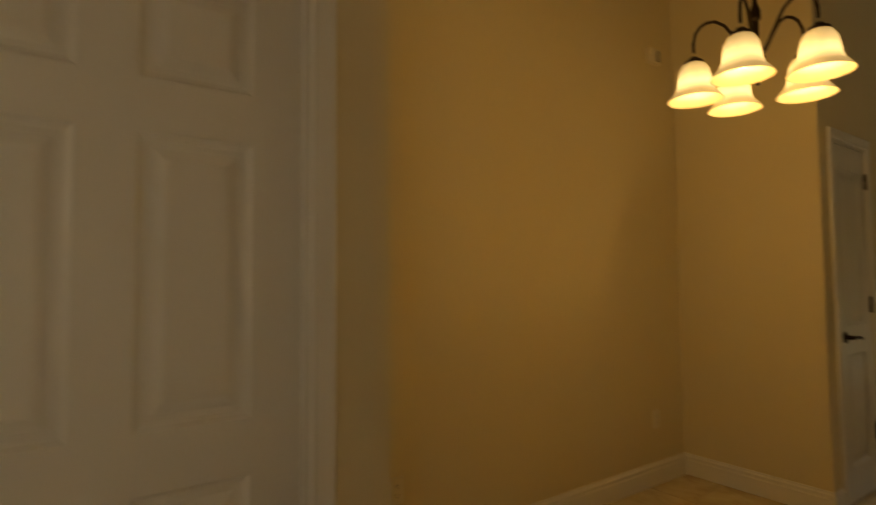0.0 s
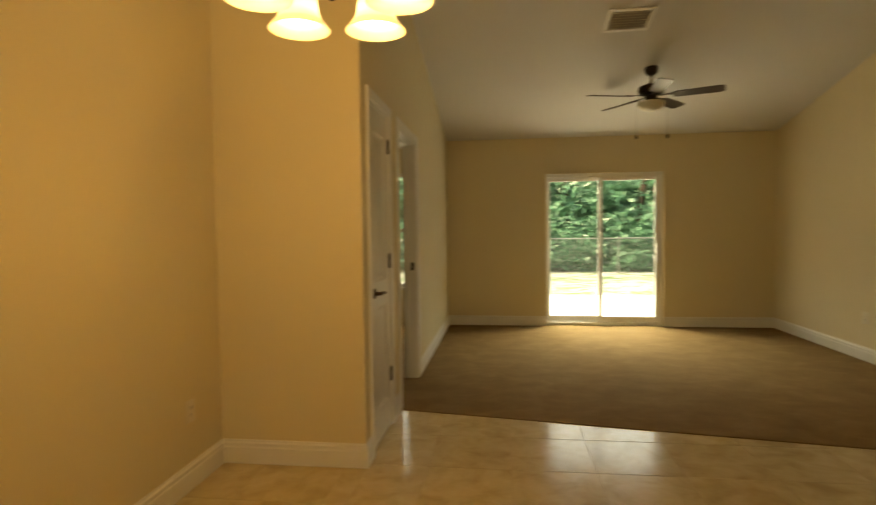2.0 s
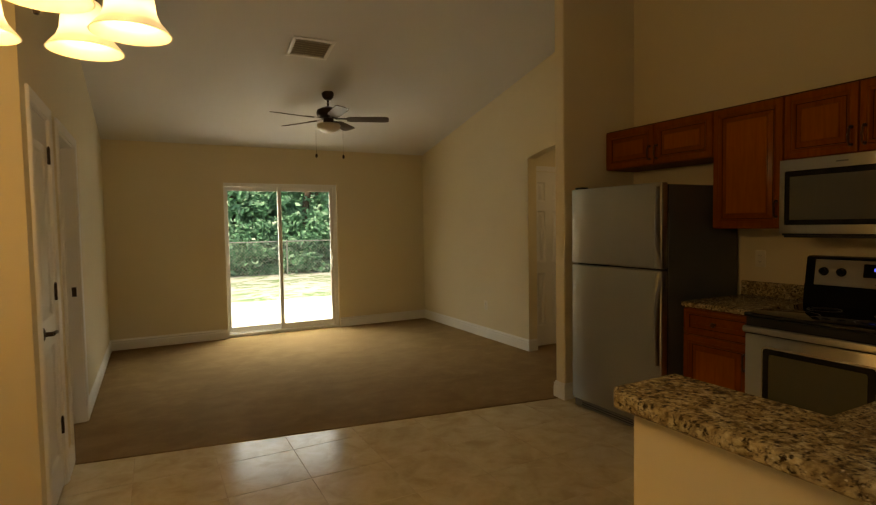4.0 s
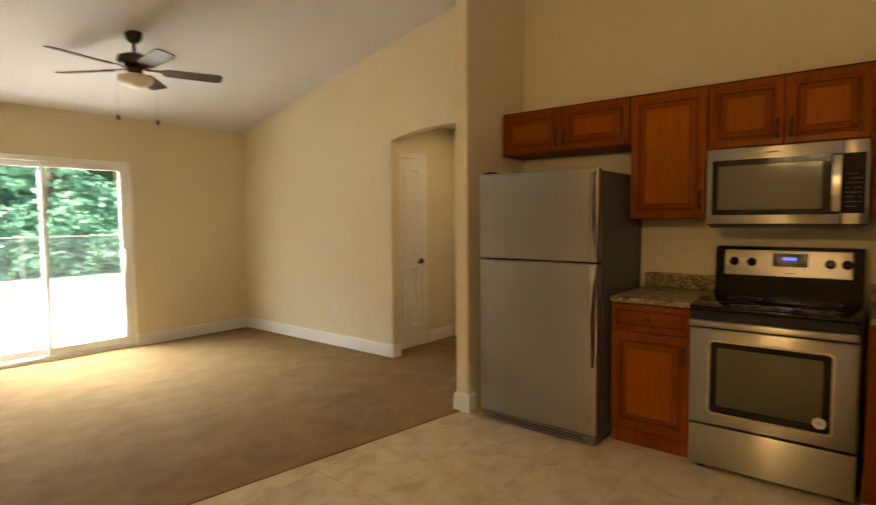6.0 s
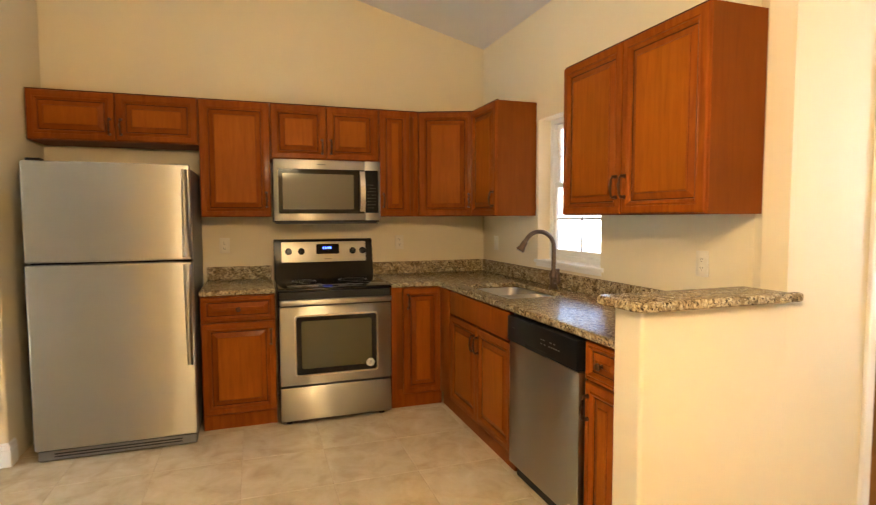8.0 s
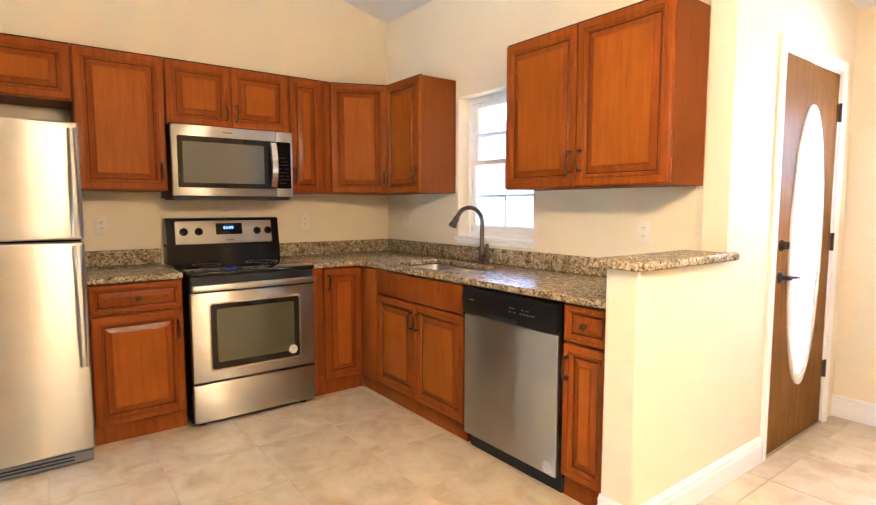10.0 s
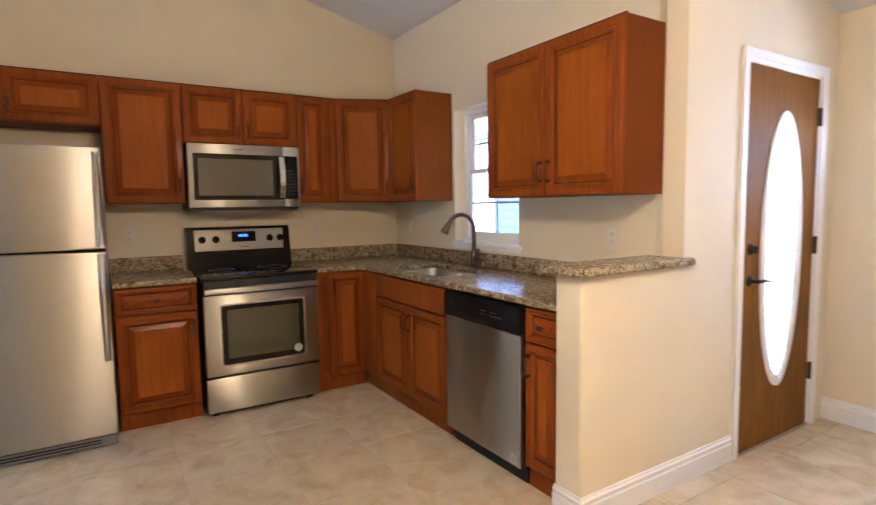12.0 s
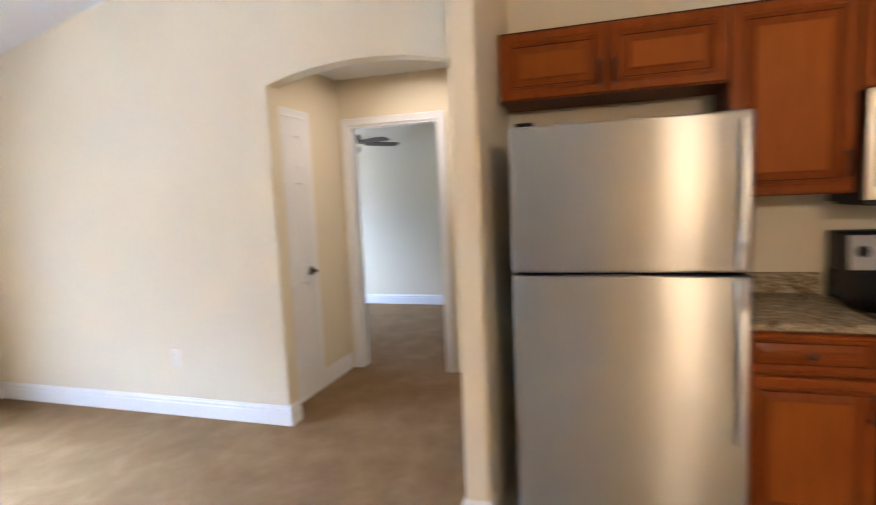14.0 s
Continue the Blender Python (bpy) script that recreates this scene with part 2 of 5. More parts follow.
def thing(name, label, category, m=None, group=""):
    ob = new(name)
    ob.empty_display_size = 0.1
    if m is not None:
        ob.matrix_world = m
    return tagged(ob, label, category, group)


def lathe(bm, profile, seg=24, m=None):
    """A turned shape; profile: (radius, z) from one end to the other."""
    b2 = bmesh.new()
    rings = []
    for r, z in profile:
        if r < 1e-5:
            rings.append([b2.verts.new((0, 0, z))])
        else:
            rings.append([b2.verts.new((r * math.cos(2 * math.pi * i / seg), r * math.sin(2 * math.pi * i / seg), z)) for i in range(seg)])
    for a, b in zip(rings, rings[1:]):
        for i in range(seg):
            j = (i + 1) % seg
            if len(a) == 1 and len(b) > 1:
                b2.faces.new((a[0], b[i], b[j]))
            elif len(b) == 1 and len(a) > 1:
                b2.faces.new((a[i], a[j], b[0]))
            elif len(a) > 1:
                b2.faces.new((a[i], a[j], b[j], b[i]))
    join(bm, b2, m)


def tube(bm, pts, r, seg=10, taper=None):
    """A round bar along points."""
    b2 = bmesh.new()
    pts = [Vector(p) for p in pts]
    rings = []
    up = Vector((0.13, 0.21, 1)).normalized()
    for i, p in enumerate(pts):
        d = (pts[min(i + 1, len(pts) - 1)] - pts[max(i - 1, 0)]).normalized()
        a = d.cross(up)
        a = a.normalized() if a.length > 1e-4 else Vector((1, 0, 0))
        b = d.cross(a).normalized()
        rr = r if taper is None else r * taper[i]
        rings.append([b2.verts.new(p + a * rr * math.cos(2 * math.pi * k / seg) + b * rr * math.sin(2 * math.pi * k / seg)) for k in range(seg)])
    for u, w in zip(rings, rings[1:]):
        for k in range(seg):
            b2.faces.new((u[k], u[(k + 1) % seg], w[(k + 1) % seg], w[k]))
    b2.faces.new(rings[0][::-1])
    b2.faces.new(rings[-1])
    join(bm, b2)


def prism(bm, outline, axis, a, b):
    """A flat outline (u, v) drawn out along an axis from a to b."""
    def at(u, v, w):
        return {"x": (w, u, v), "y": (u, w, v), "z": (u, v, w)}[axis]
    lo = [bm.verts.new(at(u, v, a)) for u, v in outline]
    hi = [bm.verts.new(at(u, v, b)) for u, v in outline]
    bm.faces.new(lo[::-1])
    bm.faces.new(hi)
    n = len(outline)
    for i in range(n):
        bm.faces.new((lo[i], lo[(i + 1) % n], hi[(i + 1) % n], hi[i]))


def rings_panel(bm, x0, x1, z0, z1, rings):
    """Nested rectangles in a front that looks to -y; rings: (inset, y)."""
    loops = []
    for inset, y in rings:
        loops.append([bm.verts.new(p) for p in ((x0 + inset, y, z0 + inset), (x1 - inset, y, z0 + inset), (x1 - inset, y, z1 - inset), (x0 + inset, y, z1 - inset))])
    for a, b in zip(loops, loops[1:]):
        for i in range(4):
            bm.faces.new((a[i], a[(i + 1) % 4], b[(i + 1) % 4], b[i]))
    bm.faces.new(loops[-1])
    return loops


E_FACE = lambda x, y, z=0.0: pose(x, y, z, 0, 0, -90)     # front looks to -x, its right is -y
S_FACE = lambda x, y, z=0.0: pose(x, y, z, 0, 0, 180)     # front looks to +y, its right is -x
W_FACE = lambda x, y, z=0.0: pose(x, y, z, 0, 0, 90)      # front looks to +x, its right is +y
N_FACE = lambda x, y, z=0.0: pose(x, y, z, 0, 0, 0)       # front looks to -y

# ---- structure: walls ----
TH = 0.115


def wall_x(name, x, y0, y1, side, openings=(), z_top=None, mat_=None, th=TH):
    """A wall in a plane x = const, its seen face at x, its body on the given side (+1 or -1); openings: (y0, y1, z0, z1)."""
    top = z_top or ceiling_z
    xa, xb = (x, x + th) if side > 0 else (x - th, x)
    bm = bmesh.new()
    cuts = sorted({y0, y1, *[o[0] for o in openings], *[o[1] for o in openings]} | ({RIDGE} if y0 < RIDGE < y1 else set()))
    for a, b in zip(cuts, cuts[1:]):
        mid = (a + b) / 2
        o = [o for o in openings if o[0] < mid < o[1]]
        spans = [(0.0, None)] if not o else [s for s in ((0.0, o[0][2]), (o[0][3], None)) if s[1] is None or s[1] > s[0]]
        for lo, hi in spans:
            ha, hb = (top(a), top(b)) if hi is None else (hi, hi)
            prism(bm, [(a, lo), (b, lo), (b, hb), (a, ha)], "x", xa, xb)
    return part(name, bm, mat_ or WALL, kind="structure")


def wall_y(name, y, x0, x1, side, openings=(), top=None, mat_=None, th=TH):
    ya, yb = (y, y + th) if side > 0 else (y - th, y)
    h = top if top is not None else max(ceiling_z(ya), ceiling_z(yb)) + 0.02
    bm = bmesh.new()
    cuts = sorted({x0, x1, *[o[0] for o in openings], *[o[1] for o in openings]})
    for a, b in zip(cuts, cuts[1:]):
        mid = (a + b) / 2
        o = [o for o in openings if o[0] < mid < o[1]]
        spans = [(0.0, h)] if not o else [s for s in ((0.0, o[0][2]), (o[0][3], h)) if s[1] > s[0]]
        for lo, hi in spans:
            prism(bm, [(a, lo), (b, lo), (b, hi), (a, hi)], "y", ya, yb)
    return part(name, bm, mat_ or WALL, kind="structure")


ARCH0, ARCH1, ASPR, ACROWN = 3.40, 4.67, 2.17, 2.262
SLX0, SLX1, SLZ1 = 0.985, 2.50, 2.045
WIN = (2.185, 2.915, 1.085, 2.06)
FDY0, FDY1, FDZ = -1.332, -0.552, 2.06
D2Y0, D2Y1 = 3.84, 4.63
PDY0, PDY1 = 2.99, 3.50
GDY0, GDY1 = -0.93, -0.11


def arch_wall():
    bm = bmesh.new()
    top = ceiling_z
    half, rise = (ARCH1 - ARCH0) / 2, ACROWN - ASPR
    R = (half * half + rise * rise) / (2 * rise)
    cy, cz = (ARCH0 + ARCH1) / 2, ACROWN - R
    n = 24
    ys = [ARCH0 + (ARCH1 - ARCH0) * i / n for i in range(n + 1)]
    zs = [cz + math.sqrt(R * R - (y - cy) ** 2) for y in ys]
    e = YN + TH
    prism(bm, [(3.29, 0), (ARCH0, 0)] + list(zip(ys, zs)) + [(ARCH1, 0), (e, 0), (e, top(e)), (3.29, top(3.29))], "x", XA, XA + TH)
    return part("wall_arch", bm, WALL, kind="structure")


arch_wall()
wall_x("wall_kitchen_east", XE + 0.001, YS - TH, 3.29, +1)

wall_y("wall_slider", YN, XW - TH, XA, +1, [(SLX0, SLX1, 0.0, SLZ1)], th=0.15)
wall_x("wall_west", XW, NY1 + TH, YN, -1, [(PDY0, PDY1, 0.0, 2.07), (D2Y0, D2Y1, 0.0, 2.07)])
wall_y("wall_nook_north", NY1, XN - TH, XW, +1)
wall_x("wall_nook_west", XN, NY0 - TH, NY1, -1)
wall_y("wall_nook_south", NY0, XN, XW, -1)
wall_x("wall_garage_side", XW, YO, NY0 - TH, -1, [(GDY0, GDY1, 0.0, 2.06)])
wall_y("wall_sink", YS, HX1, XE, -1, [(WIN[0], WIN[1], WIN[2], WIN[3])], th=0.15)
wall_x("wall_entry", HX0, YO - TH, YS, +1, [(FDY0, FDY1, 0.0, FDZ)])


def octagon(cx, cz, r):
    k = r * math.tan(radians(22.5))
    return [(cx + a, cz + b) for a, b in ((-k, -r), (k, -r), (r, -k), (r, k), (k, r), (-k, r), (-r, k), (-r, -k))]


OCX, OCZ, OCR = 0.512, 1.65, 0.265


def wall_octagon():
    bm = bmesh.new()
    x0, x1, top = XW - TH, HX0, ceiling_z(YO) + 0.02
    for y, flip in ((YO, 0), (YO - TH, 1)):
        o = octagon(OCX, OCZ, OCR)
        outer = [(OCX - 0.4, OCZ - 0.4), (OCX + 0.4, OCZ - 0.4), (OCX + 0.4, OCZ + 0.4), (OCX - 0.4, OCZ + 0.4)]
        for c, i in zip(outer, ((7, 0), (1, 2), (3, 4), (5, 6))):
            quad(bm, [(c[0], y, c[1]), (o[i[0]][0], y, o[i[0]][1]), (o[i[1]][0], y, o[i[1]][1])])
        for a, b, i, j in ((0, 1, 0, 1), (1, 2, 2, 3), (2, 3, 4, 5), (3, 0, 6, 7)):
            quad(bm, [(outer[a][0], y, outer[a][1]), (outer[b][0], y, outer[b][1]), (o[j][0], y, o[j][1]), (o[i][0], y, o[i][1])])
    o = octagon(OCX, OCZ, OCR)
    for i in range(8):
        a, b = o[i], o[(i + 1) % 8]
        quad(bm, [(a[0], YO, a[1]), (b[0], YO, b[1]), (b[0], YO - TH, b[1]), (a[0], YO - TH, a[1])])
    bmesh.ops.remove_doubles(bm, verts=bm.verts[:], dist=1e-5)
    for u0, u1, w0, w1 in ((x0, OCX - 0.4, 0, top), (OCX + 0.4, x1, 0, top), (OCX - 0.4, OCX + 0.4, 0, OCZ - 0.4), (OCX - 0.4, OCX + 0.4, OCZ + 0.4, top)):
        prism(bm, [(u0, w0), (u1, w0), (u1, w1), (u0, w1)], "y", YO - TH, YO)
    return part("wall_octagon_window", bm, WALL, kind="structure")


wall_octagon()


def rounded_end(name, x0, x1, y0, y1, z1, at, r=0.014, n=4):
    """A wall whose free end has two rounded plaster corners; at: "y1" or "x0"."""
    arc = lambda cx, cy, a0: [(cx + r * math.cos(radians(a0 + 90 * i / n)), cy + r * math.sin(radians(a0 + 90 * i / n))) for i in range(n + 1)]
    if at == "y1":
        pts = [(x0, y0), (x1, y0)] + arc(x1 - r, y1 - r, 0) + arc(x0 + r, y1 - r, 90)
    else:
        pts = [(x1, y0), (x1, y1)] + arc(x0 + r, y1 - r, 90) + arc(x0 + r, y0 + r, 180)
    bm = bmesh.new()
    prism(bm, pts, "z", 0, z1)
    return part(name, bm, WALL, kind="structure")


rounded_end("half_wall", HX0, HX1, YS + 0.0005, HY, 1.06, "y1")
rounded_end("wall_wing", 3.085, XE, 3.18, 3.29, ceiling_z(3.0) + 0.02, "x0")

# hall and the rooms beyond the openings
HALLN, HALLE, FLAT = 4.82, 5.08, 2.44
wall_y("wall_hall_north", HALLN, XA + TH, HALLE + TH, +1, top=FLAT)
wall_y("wall_hall_south", 3.29, XA + TH, HALLE + TH, -1, top=FLAT)
wall_x("wall_hall_east", HALLE, 3.29, HALLN, +1, [(3.95, 4.73, 0, 2.06)], z_top=lambda y: FLAT)
wall_x("wall_bedroom_far", 7.75, 2.6, 7.4, +1, z_top=lambda y: FLAT)
wall_y("wall_bedroom_north", 7.3, HALLE, 7.87, +1, [(5.9, 7.3, 0.75, 2.05)], top=FLAT)
wall_y("wall_bedroom_south", 2.7, HALLE, 7.87, -1, top=FLAT)
wall_x("wall_bedroom_west", HALLE + TH + 0.001, 4.94, 7.3, -1, z_top=lambda y: FLAT)
wall_x("wall_bedroom_west_south", HALLE + TH + 0.001, 2.7, 3.17, -1, z_top=lambda y: FLAT)
wall_x("wall_west_room_far", -3.4, 2.93, 7.4, -1, z_top=lambda y: FLAT)
wall_y("wall_west_room_north", YN, -3.4, XW - TH, +1, [(-1.6, -0.58, 0.52, 2.10)], top=FLAT)
wall_y("wall_west_room_south", 3.68, -3.4, XW - TH, -1, top=FLAT)
boxpart("ceiling_west_room", (-3.52, XW - TH, 3.57, YN + TH, FLAT, FLAT + 0.05), CEIL, kind="structure")
boxpart("ceiling_hall", (XA + TH, 7.87, 2.6, YN + TH, FLAT, FLAT + 0.05), CEIL, kind="structure")
boxpart("floor_west_room", (-3.52, XW - TH, 3.57, YN + TH, -0.1, 0.004), CARPET, kind="structure")


def vault():
    bm = bmesh.new()
    for a, b in ((YO - TH, RIDGE), (RIDGE, YN + 0.15)):
        za, zb = ceiling_z(a), ceiling_z(b)
        if a == RIDGE:
            za = ceiling_z(RIDGE + 1e-6)
        prism(bm, [(a, za), (b, zb), (b, zb + 0.05), (a, za + 0.05)], "x", XN - TH, XE + 0.2)
    return part("ceiling", bm, CEIL, kind="structure")


vault()


# ---- floors ----
def carpet_edge(x):
    return 3.78 + (3.25 - 3.78) * (x - XW) / (3.07 - XW)


bm = bmesh.new()
prism(bm, [(XW - TH, carpet_edge(XW)), (XW - 0.0, carpet_edge(XW)), (3.085, carpet_edge(3.085)), (XE + TH, 3.25), (7.9, 3.25), (7.9, YN + 0.02), (XW - TH, YN + 0.02)], "z", -0.05, 0.006)
part("carpet_floor", bm, CARPET, kind="structure")
boxpart("carpet_bedroom_south", (HALLE, 7.9, 2.6, 3.25, -0.05, 0.006), CARPET, kind="structure")
boxpart("floor", (XN - TH, XE + 0.2, YO - TH, 3.9, -0.12, -0.0022), GROUT, kind="structure")


# ---- cabinets ----
def panel_front(name, x0, x1, z0, z1, parent, frame=0.058, label=""):
    """A raised-panel door or drawer front with glazed grooves, set proud of y = 0."""
    t = -0.021
    w = min(x1 - x0, z1 - z0)
    f = min(frame, w * 0.23)
    bm = bmesh.new()
    rings = [(0, 0.0), (0, t + 0.007), (0.002, t + 0.003), (0.005, t + 0.0008), (0.009, t), (f - 0.024, t), (f - 0.022, t + 0.0035), (f - 0.019, t + 0.0035), (f - 0.015, t - 0.0005), (f - 0.011, t + 0.0005),
             (f - 0.006, t + 0.005), (f - 0.003, t + 0.0065), (f, t + 0.013), (f + 0.004, t + 0.0145), (f + 0.008, t + 0.013), (f + 0.032, t + 0.0055), (f + 0.034, t + 0.002), (f + 0.037, t + 0.001)]
    rings = [r for r in rings if r[0] < w * 0.46]
    loops = rings_panel(bm, x0, x1, z0, z1, rings)
    ob = part(name, bm, CHERRY, parent, label)
    # Groove line is glaze; the inner one paints shade at the field's step.
    for nm, inset, y, wd in (("glaze_line", f + 0.0005, t + 0.0138, 0.0042), ("inner_shade_line", f + 0.0315, t + 0.0055, 0.0026)):
        if inset > w * 0.42:
            continue
        bm = bmesh.new()
        loops = [[bm.verts.new(p) for p in ((x0 + i, yy, z0 + i), (x1 - i, yy, z0 + i), (x1 - i, yy, z1 - i), (x0 + i, yy, z1 - i))]
                 for i, yy in ((inset, y + 0.001), (inset, y - 0.0006), (inset + wd, y - 0.0006), (inset + wd, y + 0.001))]
        for a, b in zip(loops, loops[1:]):
            for k in range(4):
                bm.faces.new((a[k], a[(k + 1) % 4], b[(k + 1) % 4], b[k]))
        part(nm, bm, GLAZE, ob)
    c = f + 0.0385
    if min(x1 - x0, z1 - z0) > 2 * c + 0.02:
        boxpart("raised_field", (x0 + c, x1 - c, t + 0.0004, t + 0.004, z0 + c, z1 - c), FIELD, ob)
    return ob


def bar_pull(x, z, parent, length=0.096, y=-0.021, upright=True):
    bm = bmesh.new()
    h = length / 2
    pts = [(0, -h, 0), (0, -h, -0.022), (0, -h * 0.75, -0.030), (0, 0, -0.034), (0, h * 0.75, -0.030), (0, h, -0.022), (0, h, 0)]
    pts = [(x, y + p[2], z + p[1]) if upright else (x + p[1], y + p[2], z) for p in pts]
    tube(bm, pts, 0.0062, 8, [1.3, 1, 0.85, 1.15, 0.85, 1, 1.3])
    for s in (-h, h):
        a, b = (x, z + s) if upright else (x + s, z)
        lathe(bm, [(0.0, 0), (0.010, 0), (0.009, 0.004), (0, 0.005)], 10, pose(a, y, b, 90))
    return part("pull", bm, PULL, parent, "oil-rubbed bronze bar pull", smooth=True)


def knob(x, z, parent, y=-0.021):
    bm = bmesh.new()
    lathe(bm, [(0.0, 0.0), (0.009, 0.0), (0.006, 0.006), (0.006, 0.012), (0.015, 0.018), (0.016, 0.023), (0.012, 0.028), (0, 0.030)], 16, pose(x, y, z, 90))
    return part("knob", bm, PULL, parent, "round bronze knob", smooth=True)


def cabinet(name, m, w, h, d, z0, fronts, label, group, toe=True, body_h=None):
    ob = thing(name, label, "cabinet", m, group)
    bm = bmesh.new()
    box(bm, 0.0005, w - 0.0005, 0.0, d, z0, z0 + (body_h or h))
    part("body", bm, TOE, ob)
    bm = bmesh.new()
    for a, b, c, e in ((0.0008, 0.036, z0, z0 + h), (w - 0.036, w - 0.0008, z0, z0 + h), (0.036, w - 0.036, z0, z0 + 0.038), (0.036, w - 0.036, z0 + h - 0.038, z0 + h)):
        box(bm, a, b, -0.0025, 0.0005, c, e)
    part("face_frame", bm, CHERRY, ob)
    if not toe and h > 0.1:
        bm = bmesh.new()
        box(bm, 0, w, -0.006, 0.004, z0 + h + 0.0002, z0 + h + 0.006)
        part("top_edge", bm, GLAZE, ob)
    for f in fronts:
        kind, x0, x1, a, b = f[:5]
        if kind == "panel":
            boxpart("plain_front", (x0, x1, -0.020, -0.0026, a, b), CHERRY, ob, bevel=0.005, seg=3)
            continue
        fr = panel_front("drawer_front" if kind == "drawer" else "door", x0, x1, a, b, ob, 0.036 if kind == "drawer" else 0.058)
        if len(f) > 5 and f[5]:
            if f[5] == "knob":
                knob((x0 + x1) / 2, (a + b) / 2, fr)
            else:
                bar_pull(f[6], f[7], fr)
    return ob


UZ0, UZ1 = 1.392, 2.186
UX = 3.545
UG = "wall cabinets"
BG = "base cabinets"
G = 0.004
# over the refrigerator
cabinet("wall_cabinet", E_FACE(UX, 3.167), 0.972, 0.308, 0.324, UZ1 - 0.308,
        [("door", G, 0.484, UZ1 - 0.304, UZ1 - G, "bar", 0.484 - 0.03, UZ1 - 0.215), ("door", 0.488, 0.972 - G, UZ1 - 0.304, UZ1 - G, "bar", 0.488 + 0.03, UZ1 - 0.215)],
        "short two-door cherry-stained wall cabinet over the refrigerator", UG, toe=False)
cabinet("wall_cabinet", E_FACE(UX, 2.193), 0.462, UZ1 - UZ0, 0.324, UZ0, [("door", G, 0.458, UZ0 + G, UZ1 - G, "bar", 0.43, UZ0 + 0.12)],
        "tall single-door cherry-stained wall cabinet beside the microwave", UG, toe=False)
cabinet("wall_cabinet", E_FACE(UX, 1.729), 0.775, 0.385, 0.324, UZ1 - 0.385,
        [("door", G, 0.386, UZ1 - 0.381, UZ1 - G, "bar", 0.386 - 0.03, UZ1 - 0.29), ("door", 0.390, 0.771, UZ1 - 0.381, UZ1 - G, "bar", 0.390 + 0.03, UZ1 - 0.29)],
        "short two-door cherry-stained wall cabinet above the microwave", UG, toe=False)
cabinet("wall_cabinet", E_FACE(UX, 0.952), 0.308, UZ1 - UZ0, 0.324, UZ0, [("door", G, 0.240, UZ0 + G, UZ1 - G, "bar", 0.030, UZ0 + 0.12)],
        "narrow single-door cherry-stained wall cabinet with a filler strip", UG, toe=False)


def corner_wall_cabinet():
    """Diagonal corner unit."""
    a, b = Vector((UX, 0.640)), Vector((3.385, 0.252))
    ob = thing("corner_wall_cabinet", "diagonal cherry-stained corner wall cabinet", "cabinet", pose(a.x, a.y, 0, 0, 0, math.degrees(math.atan2(b.y - a.y, b.x - a.x))), UG)
    inv = ob.matrix_world.inverted()
    bm = bmesh.new()
    loc = [inv @ Vector((x, y, 0)) for x, y in ((UX, 0.640), (3.385, 0.252), (3.385, YS + 0.001), (XE - 0.001, YS + 0.001), (XE - 0.001, 0.640))]
    prism(bm, [(p.x, p.y) for p in loc], "z", UZ0, UZ1)
    part("body", bm, TOE, ob)
    w = (b - a).length
    fr = panel_front("door", G, w - G, UZ0 + G, UZ1 - G, ob)
    bar_pull(w - 0.032, UZ0 + 0.12, fr)
    bm = bmesh.new()
    box(bm, 0, w, -0.006, 0.004, UZ1 + 0.0002, UZ1 + 0.006)
    part("top_edge", bm, GLAZE, ob)


corner_wall_cabinet()
cabinet("wall_cabinet", S_FACE(3.383, 0.252), 0.441, UZ1 - UZ0, 0.300, UZ0, [("door", G, 0.437, UZ0 + G, UZ1 - G, "bar", 0.411, UZ0 + 0.12)],
        "narrow cherry-stained wall cabinet with a plain end panel beside the window", UG, toe=False)
cabinet("wall_cabinet", S_FACE(2.137, 0.222), 0.995, UZ1 - UZ0, 0.270, UZ0,
        [("door", G, 0.495, UZ0 + G, UZ1 - G, "bar", 0.467, UZ0 + 0.13), ("door", 0.500, 0.991, UZ0 + G, UZ1 - G, "bar", 0.528, UZ0 + 0.13)],
        "two-door cherry-stained wall cabinet above the peninsula end", UG, toe=False)

BX, BY, BH = 3.255, 0.555, 0.786
CT = 0.920


def base(name, m, w, fronts, label, d=0.60, body_h=None):
    ob = cabinet(name, m, w, BH, d, 0.10, fronts, label, BG, body_h=body_h)
    boxpart("plinth", (0.001, w - 0.001, 0.012, d - 0.02, 0.0, 0.1), CHERRY, ob)
    return ob


base("base_cabinet", E_FACE(BX, 2.193), 0.462, [("drawer", G, 0.458, 0.715, 0.875, "knob"), ("door", G, 0.458, 0.105, 0.705, "bar", 0.430, 0.60)],
     "cherry-stained base cabinet with one drawer beside the refrigerator")
base("base_cabinet", E_FACE(BX, 0.938), 0.385, [("door", 0.085, 0.380, 0.105, 0.875, "bar", 0.12, 0.78)],
     "narrow cherry-stained corner base cabinet beside the range")
base("base_cabinet", S_FACE(3.252, BY), 0.225, [("panel", 0.004, 0.221, 0.105, 0.875)], "plain cherry-stained corner filler panel without a handle", d=0.58)
